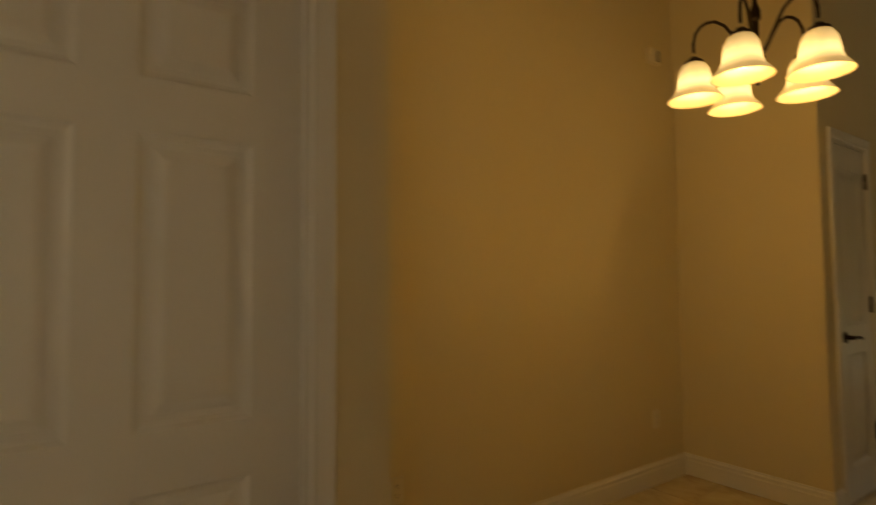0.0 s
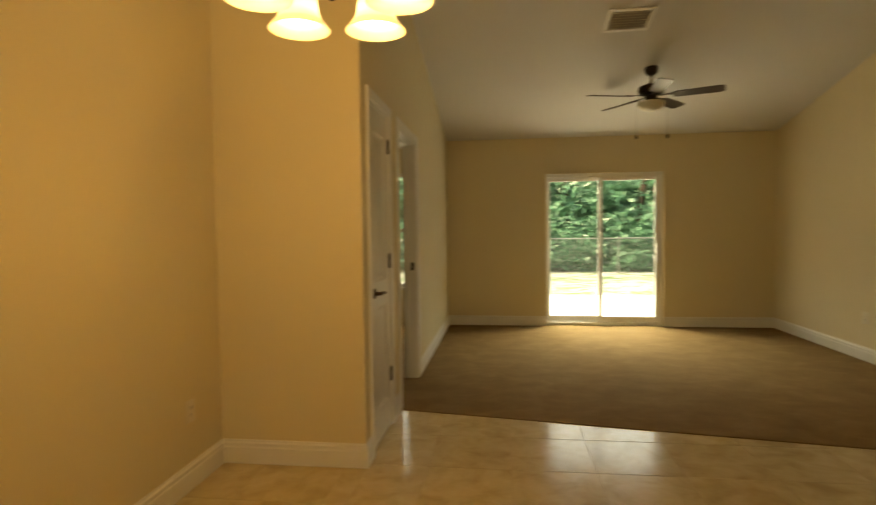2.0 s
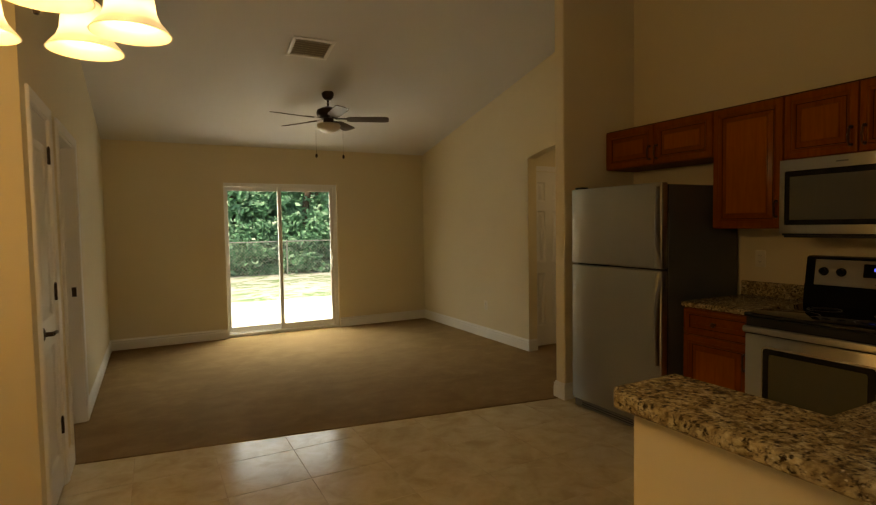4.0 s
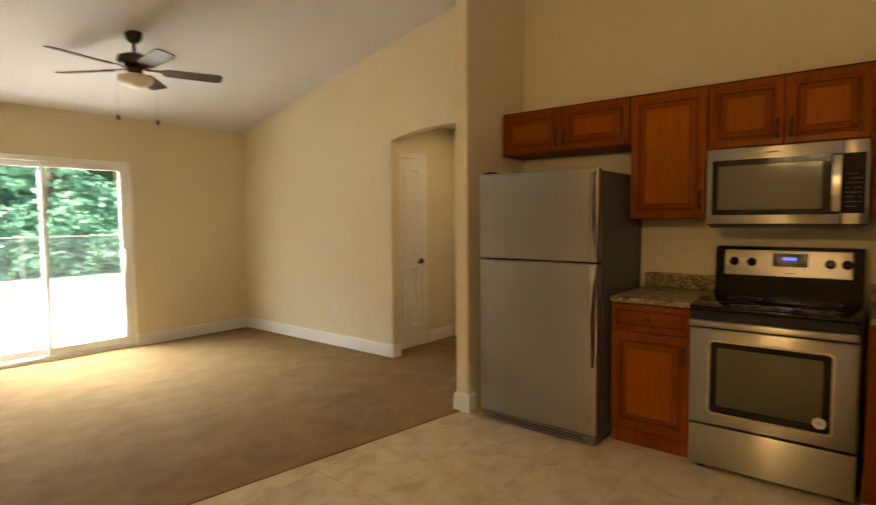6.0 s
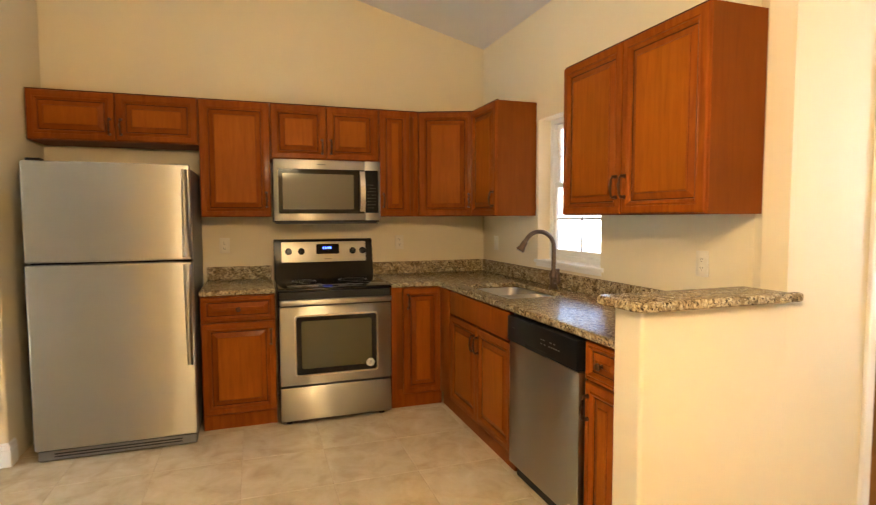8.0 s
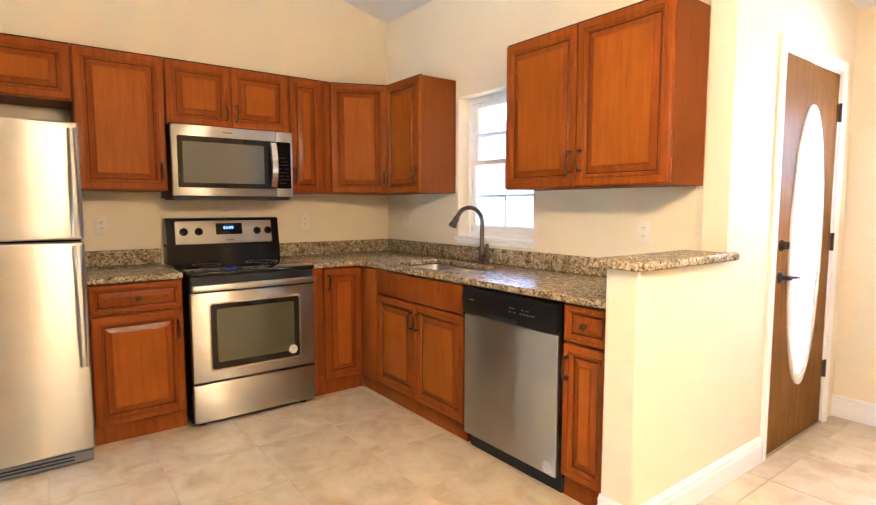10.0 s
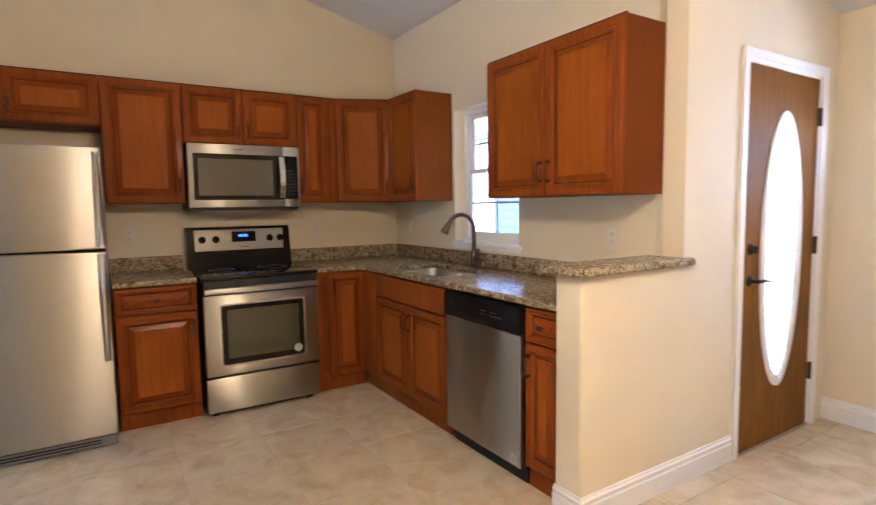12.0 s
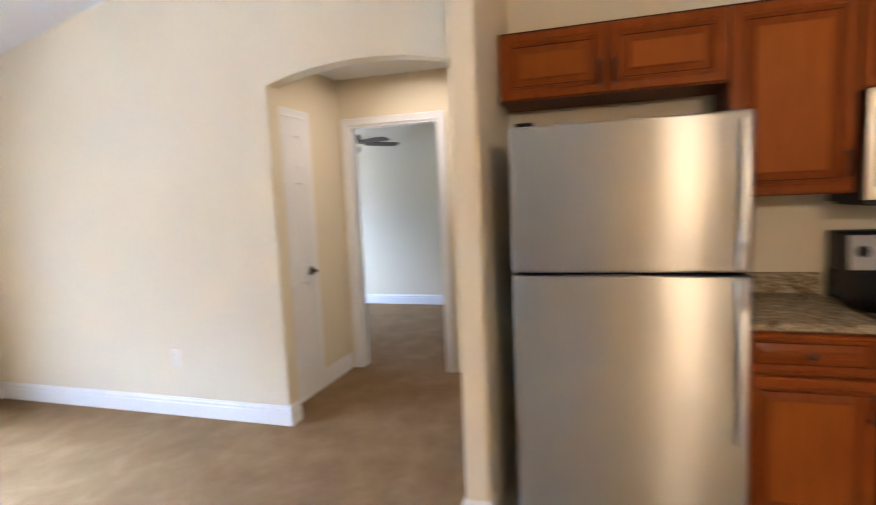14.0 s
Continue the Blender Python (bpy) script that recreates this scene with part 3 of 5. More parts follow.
base("sink_base_cabinet", S_FACE(3.025, BY), 0.930,
     [("panel", G, 0.926, 0.715, 0.875), ("door", G, 0.463, 0.105, 0.705, "bar", 0.435, 0.60), ("door", 0.467, 0.926, 0.105, 0.705, "bar", 0.495, 0.60)],
     "cherry-stained sink base cabinet with two doors and a false drawer front", d=0.58, body_h=0.60)
base("base_cabinet", S_FACE(1.418, BY), 0.241, [("drawer", G, 0.237, 0.715, 0.875, "knob"), ("door", G, 0.237, 0.105, 0.705, "bar", 0.030, 0.60)],
     "narrow cherry-stained base cabinet with a drawer beside the half wall", d=0.58)


# ---- worktops ----
def slab_outline(bm, pts, z0, z1, r=0.006):
    b2 = bmesh.new()
    prism(b2, pts, "z", z0, z1)
    bmesh.ops.recalc_face_normals(b2, faces=b2.faces[:])
    bmesh.ops.bevel(b2, geom=[e for e in b2.edges if abs(e.verts[0].co.z - e.verts[1].co.z) < 1e-5], offset=r, segments=3, affect="EDGES", profile=0.5)
    join(bm, b2)


SKX0, SKX1, SKY0, SKY1 = 2.28, 2.98, 0.09, 0.49
CF_X, CF_Y = 3.222, 0.590
ob = thing("worktop", "polished brown speckled granite worktop with a rounded edge", "worktop", pose(XE, 2.19, CT))
bm = bmesh.new()
slab_outline(bm, [(CF_X - XE, -0.458), (-0.002, -0.458), (-0.002, 0.006), (CF_X - XE, 0.006)], -0.034, 0)
part("slab", bm, GRANITE, ob, smooth=True)
boxpart("backsplash", (-0.022, -0.002, -0.458, 0.0, 0.0008, 0.1), GRANITE, ob, bevel=0.003)

ob = thing("worktop", "L-shaped polished brown speckled granite worktop around the sink", "worktop", pose(XE, YS, CT))
bm = bmesh.new()
f = lambda x, y: (x - XE, y - YS)
gx = [HX1 + 0.002 - XE, SKX0 - XE, SKX1 - XE, CF_X - 0.05 - XE, CF_X - XE, -0.002]
gy = [0.002, SKY0 - YS, SKY1 - YS, CF_Y - YS, CF_Y + 0.05 - YS, 0.938 - YS]
gv = {(i, j): bm.verts.new((x, y, 0)) for i, x in enumerate(gx) for j, y in enumerate(gy) if j < 4 or i > 3}
for i, j in [(i, j) for i in range(5) for j in range(5)]:
    if (j < 3 and (i, j) != (1, 1)) or (j > 2 and i == 4):
        bm.faces.new((gv[i, j], gv[i + 1, j], gv[i + 1, j + 1], gv[i, j + 1]))
bm.faces.new((gv[3, 3], gv[4, 3], gv[4, 4]))
deep = bmesh.ops.extrude_face_region(bm, geom=bm.faces[:])
bmesh.ops.translate(bm, vec=(0, 0, -0.034), verts=[v for v in deep["geom"] if isinstance(v, bmesh.types.BMVert)])
bmesh.ops.recalc_face_normals(bm, faces=bm.faces[:])
bmesh.ops.dissolve_limit(bm, angle_limit=0.01, verts=bm.verts[:], edges=bm.edges[:])
rim = [e for e in bm.edges if abs(e.verts[0].co.z - e.verts[1].co.z) < 1e-5 and len(e.link_faces) == 2 and e.calc_face_angle(0) > 1.0]
bmesh.ops.bevel(bm, geom=rim, offset=0.006, segments=3, affect="EDGES", profile=0.5)
part("slab", bm, GRANITE, ob, smooth=True)
bm = bmesh.new()
box(bm, HX1 - XE + 0.002, -0.022, 0.002, 0.022, 0.0008, 0.1, 0.003)
part("backsplash", bm, GRANITE, ob, smooth=True)
boxpart("backsplash", (-0.0215, -0.002, 0.0225, 0.938 - YS, 0.0008, 0.1), GRANITE, ob, bevel=0.003)

bm = bmesh.new()
slab_outline(bm, [(x - 1.10, y - 0.26) for x, y in ((1.215, YS + 0.002), (1.215, 0.662), (1.02, 0.662), (0.985, 0.627), (0.985, YS - 0.035), (HX0 - 0.002, YS - 0.035), (HX0 - 0.002, YS + 0.002))], 0, 0.036, 0.010)
ob = part("bar_cap", bm, GRANITE, None, "polished granite bar top on the half wall with rounded corners", smooth=True)
ob.location = (1.10, 0.26, 1.0605)
tagged(ob, category="worktop")


# ---- appliances ----
def rounded_plate(bm, x0, x1, z0, z1, y0, y1, r=0.03, n=5):
    pts = []
    for cx, cz, a0 in ((x1 - r, z1 - r, 0), (x0 + r, z1 - r, 90), (x0 + r, z0 + r, 180), (x1 - r, z0 + r, 270)):
        for i in range(n + 1):
            a = radians(a0 + 90 * i / n)
            pts.append((cx + r * math.cos(a), cz + r * math.sin(a)))
    prism(bm, pts, "y", y0, y1)


def badge(x, z, y, parent, r=0.022):
    """A round foil sticker with bars that cannot be read."""
    bm = bmesh.new()
    lathe(bm, [(0, 0), (r, 0), (r, 0.0008), (0, 0.0008)], 24, pose(x, y, z, 90))
    s = part("sticker", bm, mat("sticker_white", (0.7, 0.7, 0.68), 0.4), parent, "small round white sticker with dark marks")
    bm = bmesh.new()
    lathe(bm, [(r * 0.84, 0.0009), (r * 0.84, 0.0013), (r * 0.74, 0.0013), (r * 0.74, 0.0009)], 24, pose(x, y, z, 90))
    for k in (-1, 0, 1):
        box(bm, x - r * (0.5 - 0.1 * abs(k)), x + r * (0.5 - 0.1 * abs(k)), y - 0.0013, y - 0.0009, z + k * r * 0.3 - r * 0.07, z + k * r * 0.3 + r * 0.07)
    part("sticker_marks", bm, BLACKP, s)


def refrigerator():
    x0, w = 3.045, 0.842
    ob = thing("refrigerator", "stainless top-freezer refrigerator with two doors, beside a wing wall", "refrigerator", E_FACE(x0, 3.048), "")
    boxpart("cabinet_shell", (0.008, w - 0.008, 0.075, 0.80, 0.03, 1.69), GREYSIDE, ob, bevel=0.006)
    grille = boxpart("base_grille", (0.01, w - 0.01, 0.022, 0.09, 0.012, 0.068), GREYLIGHT, ob, "grey plastic base grille", bevel=0.004)
    for k in range(2):
        boxpart("grille_slot", (0.09, w - 0.09, 0.0205, 0.024, 0.028 + k * 0.016, 0.036 + k * 0.016), DARKGAP, grille)
    boxpart("gasket", (0.012, w - 0.012, 0.055, 0.08, 0.075, 1.69), DARKGAP, ob)
    for nm, a, b in (("freezer_door", 1.137, 1.702), ("fridge_door", 0.075, 1.126)):
        d = boxpart(nm, (0, w, 0.0, 0.062, a, b), STEEL, ob, bevel=0.012, seg=3)
        bm = bmesh.new()
        if nm == "freezer_door":
            z0, z1 = a + 0.015, b - 0.03
        else:
            z0, z1 = b - 0.62, b - 0.015
        n, rows, b2 = 20, [], bmesh.new()
        for i in range(n + 1):
            t = i / n
            z = z0 + (z1 - z0) * t
            near = t if nm == "freezer_door" else 1 - t
            bow = 0.044 * math.sin(math.pi * min(near * 1.5 + 0.06, 1.0) * 0.5) * (1 - near ** 3 * 0.55)
            half = 0.024 - 0.008 * near
            rows.append([b2.verts.new((w - 0.030 + dx * half, y, z)) for dx, y in ((-1, 0.002), (-0.8, -bow * 0.8), (-0.35, -bow - 0.004), (0.35, -bow - 0.004), (0.8, -bow * 0.8), (1, 0.002))])
        for u, v in zip(rows, rows[1:]):
            for k in range(6):
                b2.faces.new((u[k], u[(k + 1) % 6], v[(k + 1) % 6], v[k]))
        b2.faces.new(rows[0])
        b2.faces.new(rows[-1][::-1])
        join(bm, b2)
        part("handle", bm, STEEL, d, "curved brushed steel door handle", smooth=True)
    boxpart("hinge_cover", (0.02, 0.09, 0.02, 0.09, 1.703, 1.718), BLACKP, ob, bevel=0.003)
    for x in (0.06, w - 0.06):
        boxpart("foot", (x - 0.02, x + 0.02, 0.1, 0.14, 0.0, 0.03), BLACKP, ob)


refrigerator()


def electric_range():
    w = 0.752
    ob = thing("range", "stainless freestanding electric range with a black glass cooktop", "stove", E_FACE(3.150, 1.716))
    boxpart("body", (0.002, w - 0.002, 0.045, 0.68, 0.03, 0.90), BLACK, ob)
    for x in (0.06, w - 0.06):
        boxpart("foot", (x - 0.018, x + 0.018, 0.06, 0.10, 0, 0.03), BLACKP, ob)
    boxpart("storage_drawer", (0.004, w - 0.004, 0.0, 0.044, 0.035, 0.262), STEELX, ob, "brushed stainless storage drawer", bevel=0.006, seg=2)
    door = boxpart("oven_door", (0.004, w - 0.004, -0.004, 0.044, 0.275, 0.800), STEELX, ob, "brushed stainless oven door", bevel=0.006, seg=2)
    bm = bmesh.new()
    rounded_plate(bm, 0.098, w - 0.098, 0.332, 0.742, -0.0055, -0.003, 0.022)
    part("window_rim", bm, CHROME, door)
    bm = bmesh.new()
    rounded_plate(bm, 0.108, w - 0.108, 0.344, 0.731, -0.0075, -0.004, 0.018)
    part("window_glass", bm, DARKGLASS, door, "black glass oven window")
    bm = bmesh.new()
    rounded_plate(bm, 0.142, w - 0.142, 0.384, 0.702, -0.0085, -0.007, 0.012)
    part("inner_window", bm, OVENGLASS, door)
    badge(w - 0.152, 0.392, -0.0086, door, 0.028)
    boxpart("handle", (0.006, w - 0.006, -0.040, -0.012, 0.812, 0.850), STEELX, door, "full-width stainless bar handle", bevel=0.010, seg=3)
    for x in (0.03, w - 0.03):
        boxpart("handle_post", (x - 0.015, x + 0.015, -0.016, 0.04, 0.805, 0.845), BLACKP, door)
    boxpart("vent_strip", (0.01, w - 0.01, -0.002, 0.05, 0.802, 0.895), BLACKP, ob)
    boxpart("cooktop", (0.0, w, -0.012, 0.60, 0.900, 0.922), COOK, ob, "glossy black glass cooktop", bevel=0.006, seg=2)
    ring_print = mat("grey_burner_print", (0.10, 0.10, 0.10), 0.3)
    for x, y, r in ((0.20, 0.16, 0.105), (0.56, 0.17, 0.085), (0.20, 0.43, 0.085), (0.56, 0.43, 0.105)):
        bm = bmesh.new()
        lathe(bm, [(r, 0.9222), (r, 0.9226), (r - 0.003, 0.9226), (r - 0.003, 0.9222)], 40, pose(x, y, 0))
        part("burner_ring", bm, ring_print, ob)
    bm = bmesh.new()
    prism(bm, [(0.585, 0.915), (0.60, 1.045), (0.70, 1.045), (0.70, 0.915)], "x", 0.0, w)
    part("backguard_base", bm, BLACK, ob, "black backguard")
    bm = bmesh.new()
    prism(bm, [(0.598, 1.030), (0.625, 1.212), (0.64, 1.22), (0.70, 1.22), (0.70, 1.030)], "x", 0.0, w)
    bmesh.ops.recalc_face_normals(bm, faces=bm.faces[:])
    bmesh.ops.bevel(bm, geom=bm.edges[:], offset=0.004, segments=2, affect="EDGES")
    guard = part("control_panel", bm, BLACK, ob, "black control panel with a stainless face", smooth=True)
    lean = math.degrees(math.atan2(0.027, 0.182))
    fm = pose(0, 0.5985, 1.033, -lean)

    def on_face(bm):
        bm.transform(fm)
        return bm
    bm = bmesh.new()
    box(bm, 0.055, w - 0.055, -0.004, 0.001, 0.012, 0.168, 0.003)
    part("panel_face", on_face(bm), STEELX, guard, "brushed stainless panel face")
    bm = bmesh.new()
    rounded_plate(bm, 0.313, 0.489, 0.072, 0.150, -0.0065, -0.003, 0.006)
    disp = part("display", on_face(bm), BLACK, guard, "black display with a blue clock")
    clock = glow("blue_clock", (0.05, 0.10, 1.0), 1.2, (0.01, 0.01, 0.05))
    bm = bmesh.new()
    for k, x in enumerate((0.365, 0.381, 0.402, 0.418)):
        box(bm, x, x + 0.009, -0.0075, -0.0062, 0.110, 0.128)
    box(bm, 0.3945, 0.3975, -0.0075, -0.0062, 0.113, 0.116)
    box(bm, 0.3945, 0.3975, -0.0075, -0.0062, 0.121, 0.124)
    part("clock_digits", on_face(bm), clock, disp)
    bm = bmesh.new()
    box(bm, 0.375, 0.430, -0.0055, -0.0038, 0.030, 0.036)
    part("brand_bar", on_face(bm), mat("grey_print", (0.12, 0.12, 0.12), 0.4), guard)
    for x in (0.107, 0.202, 0.594, 0.672):
        bm = bmesh.new()
        lathe(bm, [(0, 0), (0.026, 0), (0.026, 0.004), (0.021, 0.007), (0.019, 0.026), (0.016, 0.029), (0, 0.029)], 20, pose(x, -0.004, 0.095, 90))
        box(bm, x - 0.003, x + 0.003, -0.037, -0.031, 0.078, 0.112)
        part("knob", on_face(bm), BLACK, guard, "black control knob", smooth=True)


electric_range()


def microwave():
    w, z0, z1 = 0.757, 1.352, 1.795
    ob = thing("microwave", "stainless over-the-range microwave with a black glass door", "microwave", E_FACE(3.470, 1.718))
    boxpart("body", (0.003, w - 0.003, 0.03, 0.395, z0, z1), BLACKP, ob)
    boxpart("underside_vent", (0.02, w - 0.02, 0.02, 0.36, z0 - 0.012, z0 + 0.001), BLACKP, ob)
    door = boxpart("door", (0, 0.641, 0, 0.032, z0 + 0.012, z1), STEELX, ob, "stainless microwave door", bevel=0.004, seg=2)
    bm = bmesh.new()
    rounded_plate(bm, 0.032, 0.641, z0 + 0.062, z1 - 0.066, -0.003, 0.001, 0.008)
    g = part("door_glass", bm, DARKGLASS, door, "black glass door face")
    bm = bmesh.new()
    rounded_plate(bm, 0.062, 0.560, z0 + 0.092, z1 - 0.100, -0.004, -0.002, 0.004)
    part("window", bm, mat("microwave_window", (0.070, 0.067, 0.056), 0.06, spec=0.8), g)
    panel = boxpart("control_side", (0.645, w, 0, 0.032, z0 + 0.012, z1), STEELX, ob, "stainless control side", bevel=0.004, seg=2)
    bm = bmesh.new()
    rounded_plate(bm, 0.645, w - 0.014, z0 + 0.066, z1 - 0.066, -0.003, 0.001, 0.008)
    kp = part("keypad", bm, BLACK, panel, "black glass keypad")
    bm = bmesh.new()
    for r in range(8):
        for c in range(4):
            if (r * 4 + c) % 7 != 3:
                box(bm, 0.660 + c * 0.018, 0.670 + c * 0.018, -0.0038, -0.0028, z0 + 0.10 + r * 0.024, z0 + 0.105 + r * 0.024)
    part("keypad_print", bm, mat("grey_key_print", (0.022, 0.022, 0.022), 0.4), kp)
    bm = bmesh.new()
    b2 = bmesh.new()
    rows, n = [], 12
    for i in range(n + 1):
        t = i / n
        z = z0 + 0.075 + (z1 - z0 - 0.15) * t
        y = -0.010 - 0.036 * math.sin(math.pi * t) ** 0.7
        rows.append([b2.verts.new((0.622 + dx, y + dy, z)) for dx, dy in ((-0.024, 0.012), (-0.018, 0), (0.018, 0), (0.024, 0.012))])
    for u, v in zip(rows, rows[1:]):
        for k in range(4):
            b2.faces.new((u[k], u[(k + 1) % 4], v[(k + 1) % 4], v[k]))
    b2.faces.new(rows[0])
    b2.faces.new(rows[-1][::-1])
    join(bm, b2)
    part("handle", bm, CHROME, door, "curved polished steel handle", smooth=True)
    boxpart("brand_bar", (0.30, 0.36, -0.0008, 0.001, z1 - 0.037, z1 - 0.029), mat("grey_print_2", (0.15, 0.15, 0.15), 0.4), door)


microwave()


def dishwasher():
    w = 0.645
    ob = thing("dishwasher", "stainless dishwasher with a black control strip, under the granite worktop", "dishwasher", S_FACE(2.066, 0.597))
    boxpart("tub", (0.004, w - 0.004, 0.04, 0.60, 0.10, 0.875), BLACKP, ob)
    boxpart("toe_panel", (0.004, w - 0.004, 0.05, 0.09, 0.0, 0.10), BLACKP, ob)
    door = boxpart("door", (0.003, w - 0.003, 0.0, 0.04, 0.085, 0.735), STEEL, ob, "brushed stainless dishwasher door", bevel=0.006, seg=2)
    badge(w - 0.055, 0.120, -0.0002, door, 0.026)
    cp = boxpart("control_strip", (0.0, w, -0.012, 0.04, 0.740, 0.872), mat("black_control_plastic", (0.005, 0.005, 0.006), 0.3, spec=0.15), ob, "black plastic control strip with a pocket handle", bevel=0.008, seg=2)
    boxpart("pocket_handle", (0.20, 0.40, -0.0135, -0.005, 0.742, 0.762), DARKGAP, cp)
    bm = bmesh.new()
    for x in (0.35, 0.38, 0.42, 0.44, 0.46, 0.48, 0.50):
        box(bm, x, x + 0.012, -0.0132, -0.0118, 0.795, 0.801)
    for x in (0.06, 0.075, 0.35, 0.37, 0.43, 0.46):
        box(bm, x, x + 0.016, -0.0132, -0.0118, 0.815, 0.820)
    part("printed_marks", bm, mat("pale_print", (0.10, 0.10, 0.10), 0.5), cp, kind="stuff")


dishwasher()


def sink():
    ob = thing("sink", "double-bowl stainless undermount sink", "sink", pose((SKX0 + SKX1) / 2, (SKY0 + SKY1) / 2, CT))
    hw, hd = (SKX1 - SKX0) / 2, (SKY1 - SKY0) / 2
    for a, b, dep in ((-hw, -0.015, 0.19), (0.015, hw, 0.17)):
        bm = bmesh.new()
        loops = []
        for inset, z in ((-0.012, -0.036), (0.0, -0.036), (0.004, -0.06), (0.012, -dep + 0.03), (0.04, -dep), (0.10, -dep - 0.004)):
            pts = []
            r = max(0.07 - inset * 0.3, 0.02)
            x0, x1, y0, y1 = a + inset, b - inset, -hd + inset, hd - inset
            for cx, cy, a0 in ((x1 - r, y1 - r, 0), (x0 + r, y1 - r, 90), (x0 + r, y0 + r, 180), (x1 - r, y0 + r, 270)):
                for i in range(5):
                    t = radians(a0 + 22.5 * i)
                    pts.append(bm.verts.new((cx + r * math.cos(t), cy + r * math.sin(t), z)))
            loops.append(pts)
        for u, v in zip(loops, loops[1:]):
            for k in range(20):
                bm.faces.new((u[k], u[(k + 1) % 20], v[(k + 1) % 20], v[k]))
        bm.faces.new(loops[-1])
        bowl = part("bowl", bm, SINKSTEEL, ob, "deep stainless bowl", smooth=True)
        bm = bmesh.new()
        lathe(bm, [(0.04, -dep - 0.003), (0.044, -dep + 0.001), (0.03, -dep - 0.001), (0, -dep - 0.002)], 20, pose((a + b) / 2, 0, 0))
        part("drain", bm, CHROME, bowl, smooth=True)


sink()


def faucet():
    ob = thing("faucet", "bronze gooseneck pull-down kitchen faucet with a side lever", "faucet", pose(2.56, 0.035, CT + 0.0005, 0, 0, 0))
    bm = bmesh.new()
    lathe(bm, [(0, 0), (0.031, 0), (0.031, 0.006), (0.024, 0.012), (0.022, 0.075), (0.026, 0.080), (0.026, 0.100), (0.020, 0.112), (0.015, 0.125), (0, 0.126)], 20)
    part("base_body", bm, NICKEL, ob, smooth=True)
    d = Vector((0.12, 1.0, 0)).normalized()
    pts = [Vector((0, 0, 0.11)), Vector((0, 0, 0.18)), Vector((0, 0, 0.27))]
    for i in range(1, 15):
        a = math.pi * i / 14 * 0.85
        pts.append(Vector((0, 0, 0.27)) + d * (0.100 * (1 - math.cos(a))) + Vector((0, 0, 0.100 * math.sin(a))))
    bm = bmesh.new()
    tube(bm, pts, 0.0145, 14)
    part("neck", bm, NICKEL, ob, smooth=True)
    e = pts[-1]
    way = (pts[-1] - pts[-2]).normalized()
    bm = bmesh.new()
    tube(bm, [e - way * 0.01, e + way * 0.008, e + way * 0.012, e + way * 0.045, e + way * 0.07, e + way * 0.078], 0.016, 16, [0.85, 0.95, 1.25, 1.3, 1.75, 1.6])
    part("spray_head", bm, NICKEL, ob, "flared spray head", smooth=True)
    bm = bmesh.new()
    tube(bm, [(0, 0, 0.05), (-0.060, 0.0, 0.052)], 0.017, 12)
    tube(bm, [(-0.052, 0, 0.040), (-0.054, 0.0, 0.09), (-0.056, 0.004, 0.135)], 0.012, 10, [1.3, 0.9, 1.0])
    part("lever", bm, NICKEL, ob, smooth=True)


faucet()


def outlet(m, label, switch=False):
    ob = thing("light_switch" if switch else "electrical_outlet", label, "switch" if switch else "outlet", m, "wall plates")
    boxpart("cover_plate", (-0.036, 0.036, -0.006, -0.0002, -0.058, 0.058), WHITEP, ob, bevel=0.003, seg=2)
    if switch:
        boxpart("rocker", (-0.016, 0.016, -0.010, -0.005, -0.032, 0.032), WHITEP, ob, bevel=0.002)
        return
    for z in (-0.020, 0.020):
        bm = bmesh.new()
        rounded_plate(bm, -0.017, 0.017, z - 0.014, z + 0.014, -0.0075, -0.005, 0.008, 3)
        s = part("socket", bm, WHITEP, ob)
        bm = bmesh.new()
        for x in (-0.007, 0.006):
            box(bm, x - 0.0012, x + 0.0012, -0.0079, -0.0074, z - 0.002, z + 0.007)
        box(bm, -0.002, 0.002, -0.0079, -0.0074, z - 0.010, z - 0.006)
        part("slots", bm, DARKGAP, s)


outlet(E_FACE(XE, 2.063, 1.178), "white outlet above the granite backsplash beside the refrigerator")
outlet(E_FACE(XE, 0.712, 1.182), "white outlet above the granite backsplash beside the corner cabinet")
outlet(S_FACE(1.432, YS, 1.170), "white outlet under the wall cabinet near the half wall")
outlet(S_FACE(3.60, YS, 1.170), "white switch plate in the kitchen corner", True)
outlet(W_FACE(XN, 2.50, 0.40), "white outlet low on the dining nook wall")
outlet(W_FACE(XN, 0.61, 0.385), "white outlet low on the shaded nook wall")
outlet(E_FACE(XA, 5.55, 0.42), "white outlet low on the living room wall")


def door_chime():
    ob = thing("door_chime", "small white door chime box high on the nook wall", "door chime", W_FACE(XN, 2.565, 2.735))
    boxpart("housing", (-0.06, 0.06, -0.035, -0.0003, -0.05, 0.05), WHITEP, ob, bevel=0.006, seg=2)
    for k in range(6):
        boxpart("slot", (-0.002, 0.050, -0.0362, -0.0348, -0.034 + k * 0.013, -0.029 + k * 0.013), DARKGAP, ob)


door_chime()


